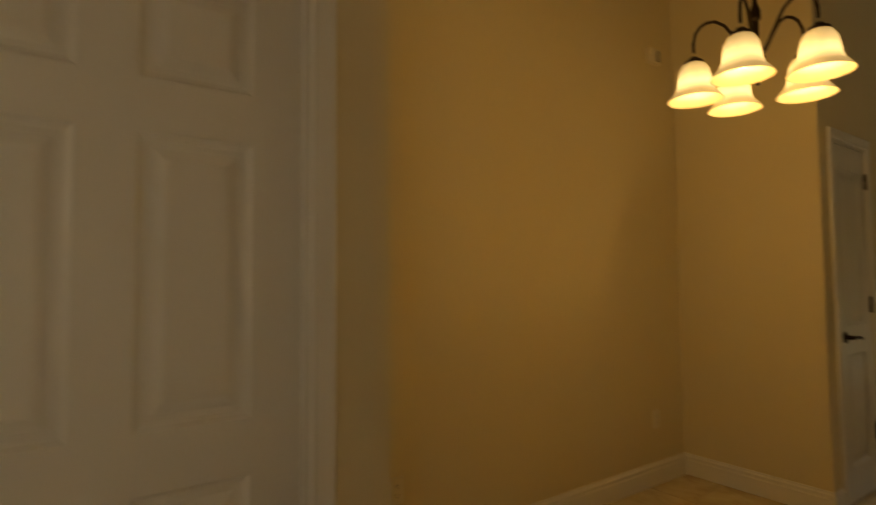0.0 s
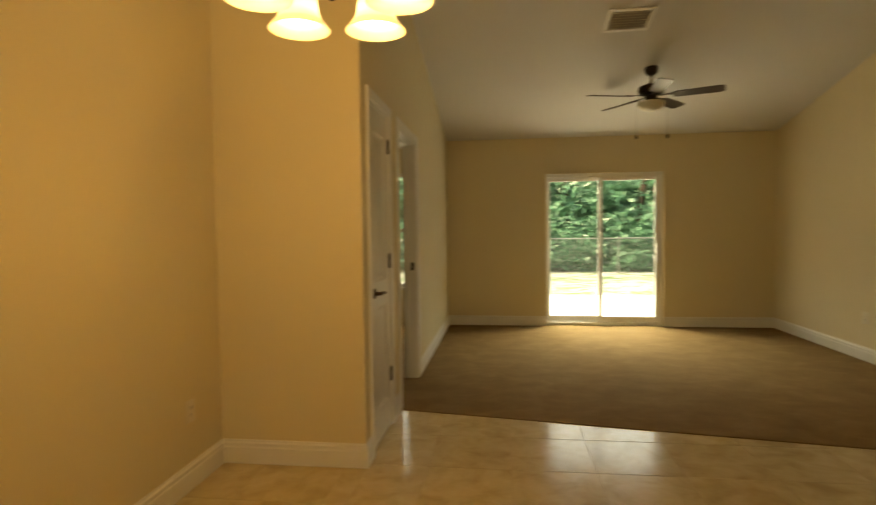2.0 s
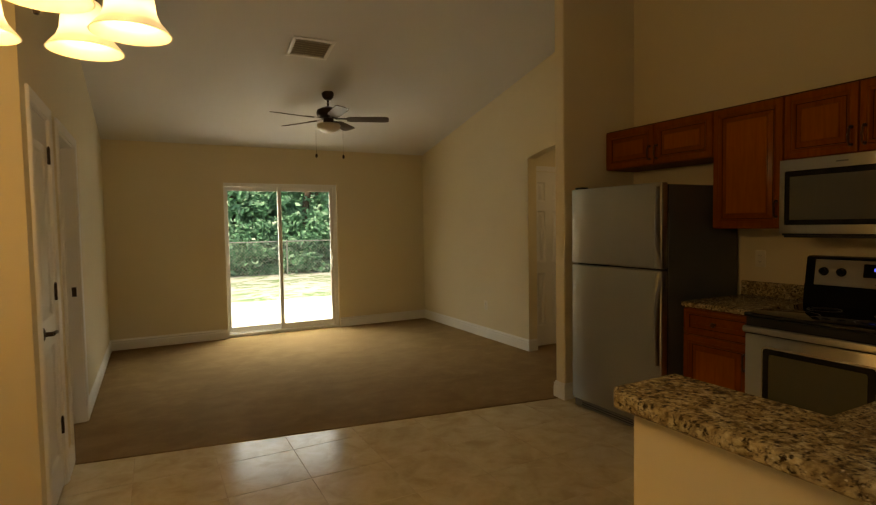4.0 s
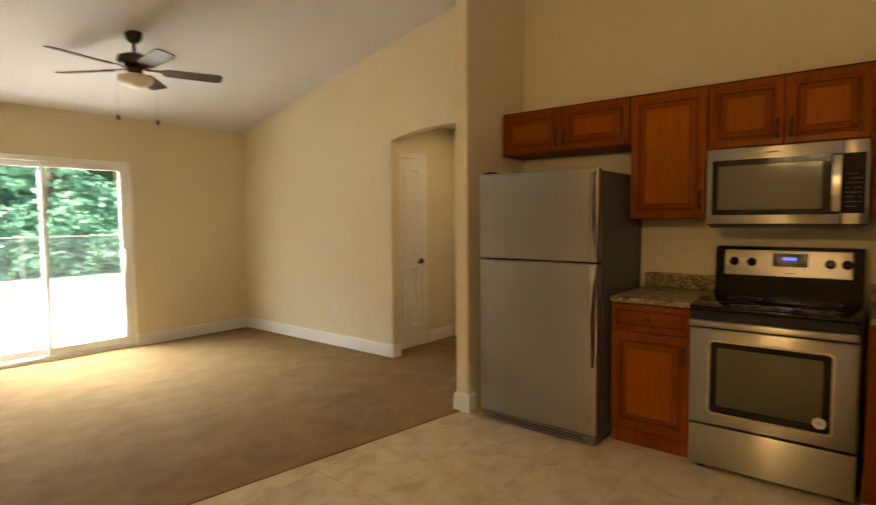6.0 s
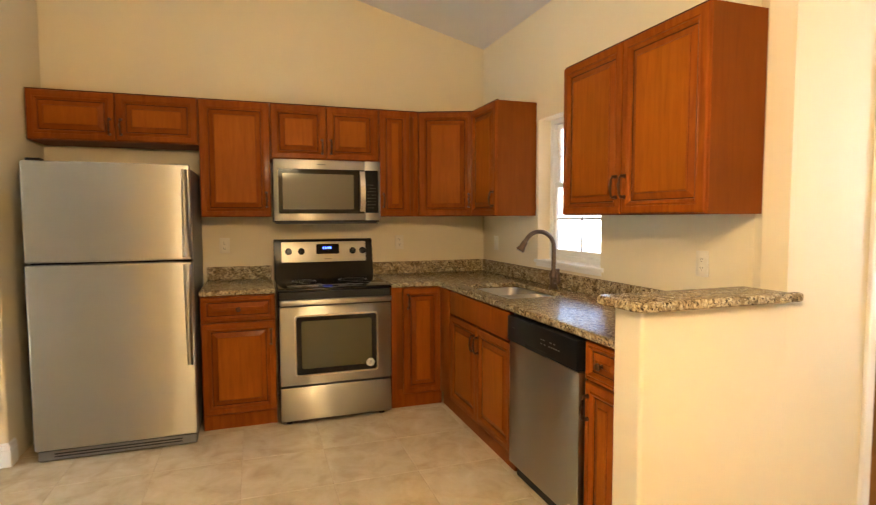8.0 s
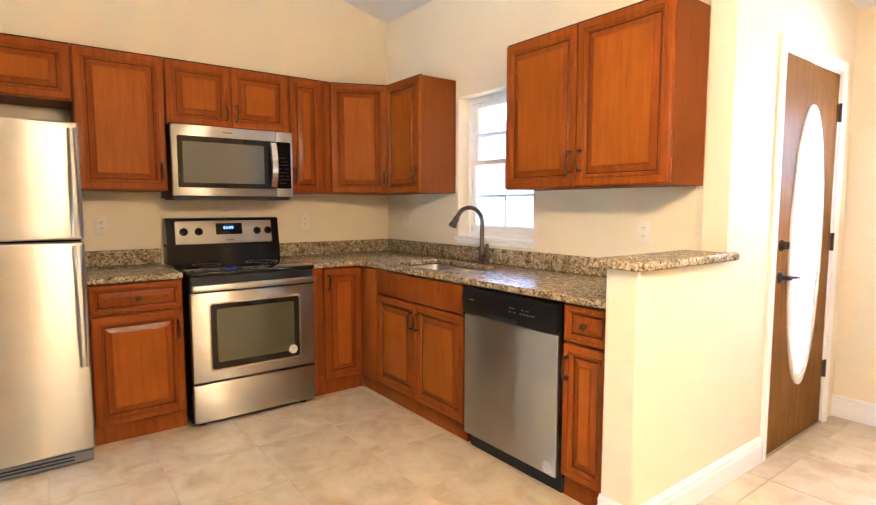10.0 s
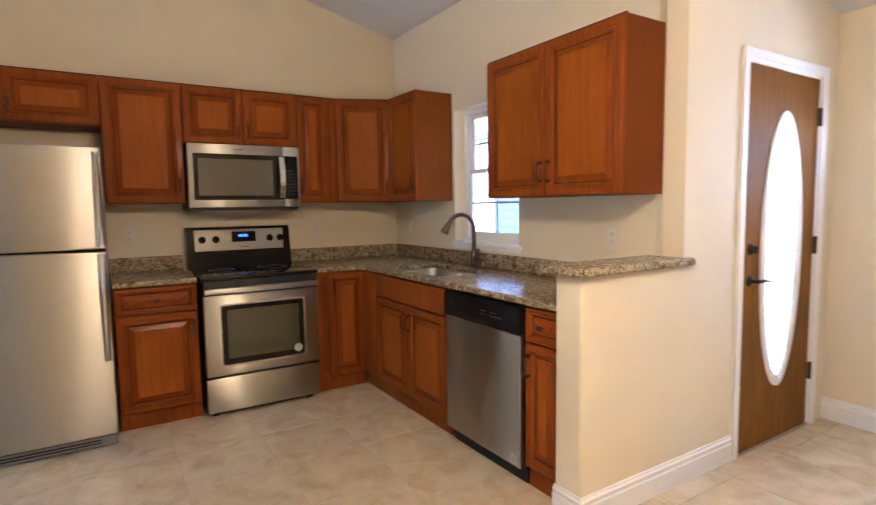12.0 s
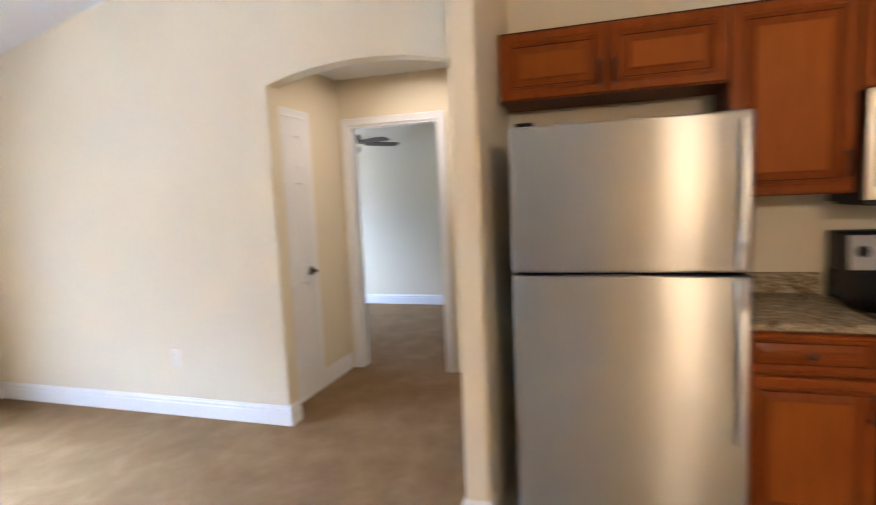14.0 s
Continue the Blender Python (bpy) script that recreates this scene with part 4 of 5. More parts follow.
# ---- doors ----
def panel_door(name, m, w, h, cols, label, handle_side=1, hinges=True, th=0.035, lever=True, both=False):
    """Moulded panel door; local x along the leaf, front looks to -y."""
    ob = thing(name, label, "door", m)
    st = 0.112 if w > 0.6 else 0.095
    mid = 0.105
    cw = (w - 2 * st - (cols - 1) * mid) / cols
    cxs = [(st + i * (cw + mid), st + i * (cw + mid) + cw) for i in range(cols)]
    if cols == 2:
        rows = [(0.24, 0.86), (0.98, 1.58), (1.69, h - 0.12)]
    else:
        rows = [(0.20, 0.83), (0.99, h - 0.14)]
    zs = [0.006] + [v for r in rows for v in r] + [h]
    xs = [0.0] + [v for c in cxs for v in c] + [w]
    boxpart("core", (0.004, w - 0.004, 0.0132, th - 0.0132, 0.010, h - 0.004), DOORW, ob)
    for i in range(0, len(xs), 2):
        boxpart("stile", (xs[i], xs[i + 1], 0, th, zs[0], h), DOORW, ob)
    for c in cxs:
        for i in range(0, len(zs), 2):
            boxpart("rail", (c[0], c[1], 0, th, zs[i], zs[i + 1]), DOORW, ob)
    for c in cxs:
        for r in rows:
            for side in ((0, 1),) if not both else ((0, 1), (1, -1)):
                bm = bmesh.new()
                rr = [(0, 0.0), (0.009, 0.008), (0.017, 0.0115), (0.030, 0.0115), (0.052, 0.0035), (0.056, 0.003)]
                rings_panel(bm, c[0], c[1], r[0], r[1], rr)
                if side[0]:
                    bm.transform(Matrix.Translation((0, th, 0)) @ Matrix.Diagonal((1, -1, 1, 1)))
                part("raised_panel", bm, DOORW, ob)
    hx = w - 0.062 if handle_side > 0 else 0.062
    if lever:
        bm = bmesh.new()
        lathe(bm, [(0, 0), (0.033, 0), (0.033, 0.004), (0.026, 0.009), (0.012, 0.012), (0.011, 0.045), (0, 0.046)], 20, pose(hx, 0, 0.93, 90))
        s = -1 if handle_side > 0 else 1
        tube(bm, [(hx, -0.042, 0.93), (hx + s * 0.03, -0.048, 0.934), (hx + s * 0.07, -0.047, 0.930), (hx + s * 0.105, -0.046, 0.922), (hx + s * 0.112, -0.046, 0.926)], 0.009, 10, [1.2, 1.0, 0.9, 0.8, 0.7])
        part("lever_handle", bm, BRONZE, ob, "dark bronze lever handle", smooth=True)
    if hinges:
        x = -0.002 if handle_side > 0 else w + 0.002
        for z in (0.34, 1.10, 1.855):
            bm = bmesh.new()
            tube(bm, [(x, -0.007, z - 0.045), (x, -0.007, z + 0.045)], 0.0075, 10)
            box(bm, x - 0.012, x + 0.012, -0.003, -0.0005, z - 0.045, z + 0.045)
            lathe(bm, [(0, 0.045), (0.006, 0.045), (0.004, 0.054), (0, 0.056)], 8, pose(x, -0.007, z))
            part("hinge", bm, BRONZE, ob, "dark bronze hinge")
    return ob


def casing(name, m, w, h, width=0.060, legs=(True, True)):
    """Moulded trim round an opening of width w, height h, on a wall face at y = 0 that looks to -y."""
    bm = bmesh.new()
    prof = [(0, 0.0), (0, -0.009), (0.006, -0.013), (0.014, -0.011), (0.030, -0.013), (0.044, -0.016), (0.054, -0.017), (width, -0.012), (width, 0)]
    path = [(0, 0, -1, 0), (0, h, -1, 1), (w, h, 1, 1), (w, 0, 1, 0)]
    loops = []
    for x, z, sx, sz in path:
        loops.append([bm.verts.new((x + sx * u, y, z + (u if sz else 0))) for u, y in prof])
    use = [legs[0], True, legs[1]]
    for k, (a, b) in enumerate(zip(loops, loops[1:])):
        if not use[k]:
            continue
        for i in range(len(prof)):
            j = (i + 1) % len(prof)
            bm.faces.new((a[i], a[j], b[j], b[i]))
    ob = part(name, bm, TRIM, None, kind="structure")
    ob.matrix_world = m
    return ob


def jamb(name, m, w, h, depth, y0=0.0, stop=None):
    """Lining of an opening."""
    bm = bmesh.new()
    t = 0.016
    box(bm, 0, t, y0, y0 + depth, 0, h - t)
    box(bm, w - t, w, y0, y0 + depth, 0, h - t)
    box(bm, 0, w, y0, y0 + depth, h - t, h)
    if stop:
        box(bm, t, t + 0.011, stop, stop + 0.035, 0, h - t)
        box(bm, w - t - 0.011, w - t, stop, stop + 0.035, 0, h - t)
        box(bm, t + 0.011, w - t - 0.011, stop, stop + 0.035, h - t - 0.011, h - t)
    ob = part(name, bm, TRIM, None, kind="structure")
    ob.matrix_world = m
    return ob


# pantry door on the west wall
casing("casing_pantry", W_FACE(XW, PDY0), PDY1 - PDY0, 2.07)
jamb("jamb_pantry", W_FACE(XW, PDY0), PDY1 - PDY0, 2.07, TH, stop=0.04)
panel_door("door_pantry", W_FACE(XW - 0.003, PDY0 + 0.018, 0.008), PDY1 - PDY0 - 0.036, 2.040, 1, "narrow white two-panel pantry door with a bronze lever, closed", handle_side=-1)
boxpart("pantry_back", (XN, XW - TH, NY1 + TH + 0.01, 3.56, 0, 2.4), WALL, kind="structure")
# doorway to the west room
casing("casing_west_room", W_FACE(XW, D2Y0), D2Y1 - D2Y0, 2.07)
jamb("jamb_west_room", W_FACE(XW, D2Y0), D2Y1 - D2Y0, 2.07, TH, stop=0.07)
boxpart("strike_plate", (XW - 0.05, XW - 0.02, D2Y1 - 0.0175, D2Y1 - 0.0155, 0.96, 1.03), BRONZE, kind="structure")
# garage-side door
casing("casing_garage_side", W_FACE(XW, GDY0), GDY1 - GDY0, 2.06)
jamb("jamb_garage_side", W_FACE(XW, GDY0), GDY1 - GDY0, 2.06, TH)
panel_door("door_garage_side", W_FACE(XW - 0.012, GDY0 + 0.018, 0.006), GDY1 - GDY0 - 0.036, 2.036, 2, "white six-panel door, closed, beside the dining nook", handle_side=-1, hinges=False)
# hall closet door and bedroom doorway
panel_door("door_hall_closet", N_FACE(3.998, HALLN - 0.030, 0.012), 0.52, 2.03, 2, "white six-panel closet door with a bronze lever in the hall", handle_side=1, hinges=False)
casing("casing_hall_closet", N_FACE(3.998 - 0.006, HALLN), 0.532, 2.05, legs=(False, True))
casing("casing_bedroom", E_FACE(HALLE, 4.73), 0.78, 2.06)
jamb("jamb_bedroom", E_FACE(HALLE, 4.73), 0.78, 2.06, TH)


def front_door():
    w, h, th = 0.764, 2.035, 0.044
    hinge_y = FDY0 + 0.009
    ob = thing("front_door", "brown-stained oak front door with a tall oval frosted glass, closed", "door", pose(HX0 + 0.003, hinge_y, 0.012, 0, 0, 90.4))
    # local x runs from the hinge, the room side looks to +y
    cx, cz, rx, rz = w / 2 + 0.005, 1.065, 0.190, 0.728
    bm = bmesh.new()
    n = 48
    for y in (0.0, -th):
        ring, outer = [], []
        for i in range(n):
            a = 2 * math.pi * i / n
            ring.append(bm.verts.new((cx + rx * math.cos(a), y, cz + rz * math.sin(a))))
            c, s = math.cos(a), math.sin(a)
            k = min((w / 2 - 0.006) / abs(c) if abs(c) > 1e-6 else 9, (h / 2) / abs(s) if abs(s) > 1e-6 else 9)
            outer.append(bm.verts.new((min(max(cx + k * c, 0), w), y, min(max(h / 2 + k * s, 0), h))))
        for i in range(n):
            j = (i + 1) % n
            bm.faces.new((ring[i], ring[j], outer[j], outer[i]))
        for X, Z in ((0, 0), (w, 0), (w, h), (0, h)):
            best = sorted(range(n), key=lambda i: (outer[i].co.x - X) ** 2 + (outer[i].co.z - Z) ** 2)[:2]
            if abs(best[0] - best[1]) in (1, n - 1):
                bm.faces.new((outer[best[0]], outer[best[1]], bm.verts.new((X, y, Z))))
    for a, b in (((0, 0), (w, 0)), ((w, 0), (w, h)), ((w, h), (0, h)), ((0, h), (0, 0))):
        quad(bm, [(a[0], 0, a[1]), (b[0], 0, b[1]), (b[0], -th, b[1]), (a[0], -th, a[1])])
    part("slab", bm, OAK, ob)

    def oval(bm, inner, outer, y0, y1, n=56):
        b2 = bmesh.new()
        prof = [(inner, y0), (inner, y1 - 0.003), ((inner + outer) / 2, y1), (outer, y1 - 0.006), (outer, y0)]
        loops = [[b2.verts.new((cx + (rx + o) * math.cos(2 * math.pi * i / n), y, cz + (rz + o) * math.sin(2 * math.pi * i / n))) for i in range(n)] for o, y in prof]
        for u, v in zip(loops, loops[1:]):
            for i in range(n):
                b2.faces.new((u[i], u[(i + 1) % n], v[(i + 1) % n], v[i]))
        join(bm, b2)
    bm = bmesh.new()
    oval(bm, -0.012, 0.030, -0.002, 0.016)
    oval(bm, -0.030, -0.010, -0.010, 0.008)
    part("oval_rim", bm, TRIM, ob, "white moulded oval rim", smooth=True)
    bm = bmesh.new()
    loop = [(cx + (rx - 0.004) * math.cos(2 * math.pi * i / 56), cz + (rz - 0.004) * math.sin(2 * math.pi * i / 56)) for i in range(56)]
    prism(bm, loop, "y", -0.026, -0.018)
    g = part("oval_glass", bm, FROST, ob, "white frosted oval glass")
    g.visible_shadow = False
    for z, big in ((1.09, False), (0.925, True)):
        bm = bmesh.new()
        lathe(bm, [(0, 0), (0.033, 0), (0.033, 0.005), (0.024, 0.012), (0.018, 0.022 if not big else 0.014), (0, 0.024)], 20, pose(w - 0.066, 0.0, z, -90))
        if big:
            tube(bm, [(w - 0.066, 0.01, z), (w - 0.066, 0.05, z), (w - 0.09, 0.056, z + 0.003), (w - 0.14, 0.054, z), (w - 0.175, 0.052, z - 0.006)], 0.0095, 10, [1.1, 1.1, 1, 0.85, 0.75])
        else:
            box(bm, w - 0.071, w - 0.061, 0.02, 0.036, z - 0.018, z + 0.018)
        part("lever_handle" if big else "deadbolt", bm, BRONZE, ob, "dark bronze lever handle" if big else "dark bronze deadbolt turn", smooth=True)
    for z in (0.325, 1.08, 1.82):
        bm = bmesh.new()
        tube(bm, [(-0.006, 0.008, z - 0.052), (-0.006, 0.008, z + 0.052)], 0.009, 10)
        box(bm, -0.004, 0.022, 0.0005, 0.003, z - 0.05, z + 0.05)
        part("hinge", bm, BRONZE, ob, "dark bronze hinge")


front_door()
casing("casing_front_door", E_FACE(HX0, FDY1), FDY1 - FDY0, FDZ, legs=(True, True), width=0.058)
jamb("jamb_front_door", E_FACE(HX0, FDY1), FDY1 - FDY0, FDZ, 0.14, y0=0.0)
boxpart("threshold", (HX0 - 0.01, HX0 + 0.16, FDY0, FDY1, 0.0, 0.012), mat("threshold_metal", (0.30, 0.26, 0.20), 0.4, 0.8), kind="structure", bevel=0.004)


# ---- windows ----
def octagon_window():
    ob = tagged(thing("window_octagon", "white octagonal window, frosted and bright", "window", None), kind="structure")
    bm = bmesh.new()
    outer, inner = octagon(OCX, OCZ, OCR - 0.001), octagon(OCX, OCZ, OCR - 0.030)
    for y0, y1 in ((YO - 0.095, YO - 0.055),):
        loops = [[bm.verts.new((x, y, z)) for x, z in o] for o, y in ((outer, y0), (outer, y1), (inner, y1), (inner, y0))]
        for u, v in zip(loops, loops[1:] + loops[:1]):
            for i in range(8):
                bm.faces.new((u[i], u[(i + 1) % 8], v[(i + 1) % 8], v[i]))
    part("window_frame", bm, VINYL, ob)
    bm = bmesh.new()
    prism(bm, octagon(OCX, OCZ, OCR - 0.031), "y", YO - 0.080, YO - 0.074)
    g = part("window_pane", bm, FROST, ob)
    g.visible_shadow = False


octagon_window()


def kitchen_window():
    x0, x1, z0, z1 = WIN
    ob = tagged(thing("window_kitchen", "white double-hung window with glazing bars above the sink", "window", None), kind="structure")
    yb, yf = YS - 0.145, YS - 0.095
    bm = bmesh.new()
    for d in ((x0, x0 + 0.035, z0, z1), (x1 - 0.035, x1, z0, z1), (x0 + 0.035, x1 - 0.035, z0, z0 + 0.035), (x0 + 0.035, x1 - 0.035, z1 - 0.035, z1)):
        box(bm, d[0], d[1], yb, yf, d[2], d[3])
    part("window_frame", bm, VINYL, ob)
    zm = 1.60
    for nm, a, b, y in (("lower_sash", z0 + 0.036, zm + 0.02, yf - 0.022), ("upper_sash", zm - 0.015, z1 - 0.036, yf - 0.046)):
        bm = bmesh.new()
        xa, xb = x0 + 0.036, x1 - 0.036
        for d in ((xa, xa + 0.032, a, b), (xb - 0.032, xb, a, b), (xa + 0.032, xb - 0.032, a, a + 0.038), (xa + 0.032, xb - 0.032, b - 0.032, b)):
            box(bm, d[0], d[1], y - 0.012, y + 0.012, d[2], d[3], 0.002)
        s = part(nm, bm, VINYL, ob)
        bm = bmesh.new()
        xc, zc = (xa + xb) / 2, (a + b) / 2
        box(bm, xc - 0.007, xc + 0.007, y - 0.004, y + 0.004, a + 0.038, b - 0.032)
        box(bm, xa + 0.032, xb - 0.032, y - 0.0035, y + 0.0035, zc - 0.007, zc + 0.007)
        part("glazing_bars", bm, VINYL, s)
        g = boxpart("window_pane", (xa + 0.03, xb - 0.03, y - 0.0065, y - 0.0045, a + 0.03, b - 0.03), GLASS, s)
        g.visible_shadow = False
    boxpart("window_sill", (x0 - 0.03, x1 + 0.03, YS - 0.095, YS + 0.016, z0 - 0.024, z0 + 0.0005), TRIM, ob, bevel=0.004)
    boxpart("window_apron", (x0 - 0.015, x1 + 0.015, YS + 0.0005, YS + 0.008, z0 - 0.048, z0 - 0.024), TRIM, ob, bevel=0.003)


kitchen_window()


def sliding_door():
    ob = tagged(thing("door_patio", "white vinyl sliding patio door with two glass panels, closed", "door", None), kind="structure")
    x0, x1, z1 = SLX0 + 0.001, SLX1 - 0.001, SLZ1 - 0.001
    ya, yb = YN + 0.03, YN + 0.13
    bm = bmesh.new()
    box(bm, x0, x0 + 0.020, ya, yb, 0.0, z1)
    box(bm, x1 - 0.050, x1, ya, yb, 0.0, z1)
    box(bm, x0 + 0.014, x1 - 0.050, ya, yb, z1 - 0.045, z1)
    box(bm, x0 + 0.014, x1 - 0.050, ya, yb, 0.0, 0.045)
    box(bm, x0 + 0.014, x1 - 0.050, ya + 0.045, ya + 0.055, 0.045, 0.058)
    part("door_frame", bm, VINYL, ob)
    mid = x0 + 0.476 * (x1 - x0)
    for nm, a, b, y in (("fixed_panel", x0 + 0.015, mid + 0.024, ya + 0.075), ("sliding_panel", mid - 0.024, x1 - 0.051, ya + 0.028)):
        bm = bmesh.new()
        st = 0.046
        for d in ((a, a + st, 0.058, z1 - 0.046), (b - st, b, 0.058, z1 - 0.046), (a + st, b - st, 0.058, 0.058 + 0.07), (a + st, b - st, z1 - 0.046 - 0.055, z1 - 0.046)):
            box(bm, d[0], d[1], y - 0.017, y + 0.017, d[2], d[3], 0.003)
        s = part(nm, bm, VINYL, ob)
        g = boxpart("door_pane", (a + st - 0.005, b - st + 0.005, y - 0.003, y + 0.003, 0.12, z1 - 0.095), GLASS, s)
        g.visible_shadow = False
        if nm == "sliding_panel":
            bm = bmesh.new()
            tube(bm, [(b - 0.028, y - 0.018, 0.86), (b - 0.028, y - 0.045, 0.89), (b - 0.028, y - 0.048, 0.98), (b - 0.028, y - 0.045, 1.07), (b - 0.028, y - 0.018, 1.10)], 0.011, 10)
            box(bm, b - 0.045, b - 0.012, y - 0.022, y - 0.016, 0.85, 1.11, 0.002)
            part("door_handle", bm, VINYL, s, smooth=True)


sliding_door()
for nm, a, b, z0, z1, y in (("window_bedroom", 5.9, 7.3, 0.75, 2.05, 7.3), ("window_west_room", -1.6, -0.58, 0.52, 2.10, YN)):
    ob = tagged(thing(nm, "white sash window with a bright view of leaves", "window", None), kind="structure")
    bm = bmesh.new()
    zm = (z0 + z1) / 2
    for d in ((a, a + 0.05, z0, z1), (b - 0.05, b, z0, z1), (a + 0.05, b - 0.05, z0, z0 + 0.05), (a + 0.05, b - 0.05, z1 - 0.05, z1), (a + 0.05, b - 0.05, zm - 0.025, zm + 0.025)):
        box(bm, d[0], d[1], y + 0.04, y + 0.08, d[2], d[3])
    part("window_frame", bm, VINYL, ob)
    boxpart("window_sill", (a - 0.03, b + 0.03, y - 0.03, y + 0.04, z0 - 0.03, z0), TRIM, ob)


# ---- lamps and fan ----
SHADE = glow("lit_alabaster_glass", (1.0, 0.80, 0.48), 3.2, (0.85, 0.78, 0.6))
n = Nodes(SHADE)
fade = n.noise(n.coords(), 14, 3, 0.6)
sep = n.add("ShaderNodeSeparateXYZ")
n.link(n.coords(), sep.inputs[0])
tall = n.add("ShaderNodeMapRange")
n.link(sep.outputs[2], tall.inputs[0])
tall.inputs[1].default_value, tall.inputs[2].default_value = 1.986, 2.138
body = n.ramp(tall.outputs[0], [(0.0, (0.20, 0.20, 0.20)), (0.14, (0.24, 0.24, 0.24)), (0.42, (1, 1, 1)), (0.70, (0.42, 0.42, 0.42)), (1.0, (0.15, 0.15, 0.15))])
power = n.add("ShaderNodeMath")
power.operation = "MULTIPLY"
n.link(body, power.inputs[0])
n.link(n.span(fade, 1.3, 2.7), power.inputs[1])
n.link(power.outputs[0], n.b.inputs["Emission Strength"])
BULB = glow("lit_bulb", (1.0, 0.80, 0.50), 14)
CHX, CHY = -0.091, 1.570


def chandelier():
    ob = thing("chandelier", "bronze five-arm chandelier with lit bell-shaped alabaster glass shades", "chandelier", pose(CHX, CHY, 0))
    top = ceiling_z(CHY)
    bm = bmesh.new()
    lathe(bm, [(0, 2.010), (0.008, 2.013), (0.010, 2.022), (0.006, 2.030), (0.018, 2.040), (0.026, 2.048), (0.020, 2.060), (0.008, 2.068), (0.012, 2.085), (0.030, 2.100), (0.032, 2.118), (0.016, 2.135), (0.012, 2.15)], 20)
    lathe(bm, [(0.011, 2.15), (0.011, 2.26), (0.020, 2.27), (0.020, 2.30), (0.009, 2.33), (0.009, top - 0.03)], 16)
    part("stem", bm, BRONZE, ob, smooth=True)
    bm = bmesh.new()
    lathe(bm, [(0.0, top - 0.045), (0.02, top - 0.045), (0.06, top - 0.015), (0.062, top + 0.02), (0, top + 0.02)], 24)
    part("canopy", bm, BRONZE, ob, smooth=True)
    R = 0.232
    up = 0.020
    for k in range(5):
        a = radians(-78.4 + 72 * k)
        d = Vector((math.cos(a), math.sin(a), 0))
        prof = [(0.015, 2.125), (0.040, 2.150), (0.062, 2.185), (0.085, 2.225), (0.112, 2.266), (0.148, 2.290), (0.180, 2.290), (0.205, 2.278), (0.224, 2.252), (R, 2.215), (R, 2.180)]
        bm = bmesh.new()
        tube(bm, [d * r + Vector((0, 0, z)) for r, z in prof], 0.0065, 10)
        part("arm", bm, BRONZE, ob, "curved bronze arm", smooth=True)
        c = d * R
        m = pose(c.x, c.y, up)
        bm = bmesh.new()
        lathe(bm, [(0.0, 2.142), (0.016, 2.140), (0.024, 2.128), (0.038, 2.124), (0.040, 2.114), (0.032, 2.110), (0.0, 2.108)], 20, m)
        part("fitter", bm, BRONZE, ob, "bronze shade fitter", smooth=True)
        bm = bmesh.new()
        prof = [(0.030, 2.118), (0.046, 2.108), (0.060, 2.085), (0.066, 2.055), (0.069, 2.025), (0.080, 2.000), (0.098, 1.980), (0.110, 1.966)]
        lathe(bm, prof + [(r - 0.004, z - 0.001) for r, z in prof[::-1]], 32, m)
        s = part("shade", bm, SHADE, ob, "lit bell-shaped alabaster glass shade", smooth=True)
        s.visible_shadow = False
        bm = bmesh.new()
        lathe(bm, [(0, 2.10), (0.013, 2.095), (0.013, 2.07), (0.028, 2.045), (0.030, 2.025), (0.020, 2.003), (0, 1.998)], 16, m)
        b = part("bulb", bm, BULB, ob, smooth=True)
        b.visible_shadow = False
        lamp = new("chandelier_bulb_light", bpy.data.lights.new("chandelier_bulb_light", "POINT"))
        lamp.data.energy, lamp.data.color, lamp.data.shadow_soft_size = CHAND_W, CHAND_COLOR, 0.05
        lamp.location = (CHX + c.x, CHY + c.y, 2.03 + up)
    ob.matrix_world = pose(CHX, CHY, 0) @ Matrix.Diagonal((0.93, 0.93, 1, 1))


chandelier()
FNX, FNY = 1.893, 5.60


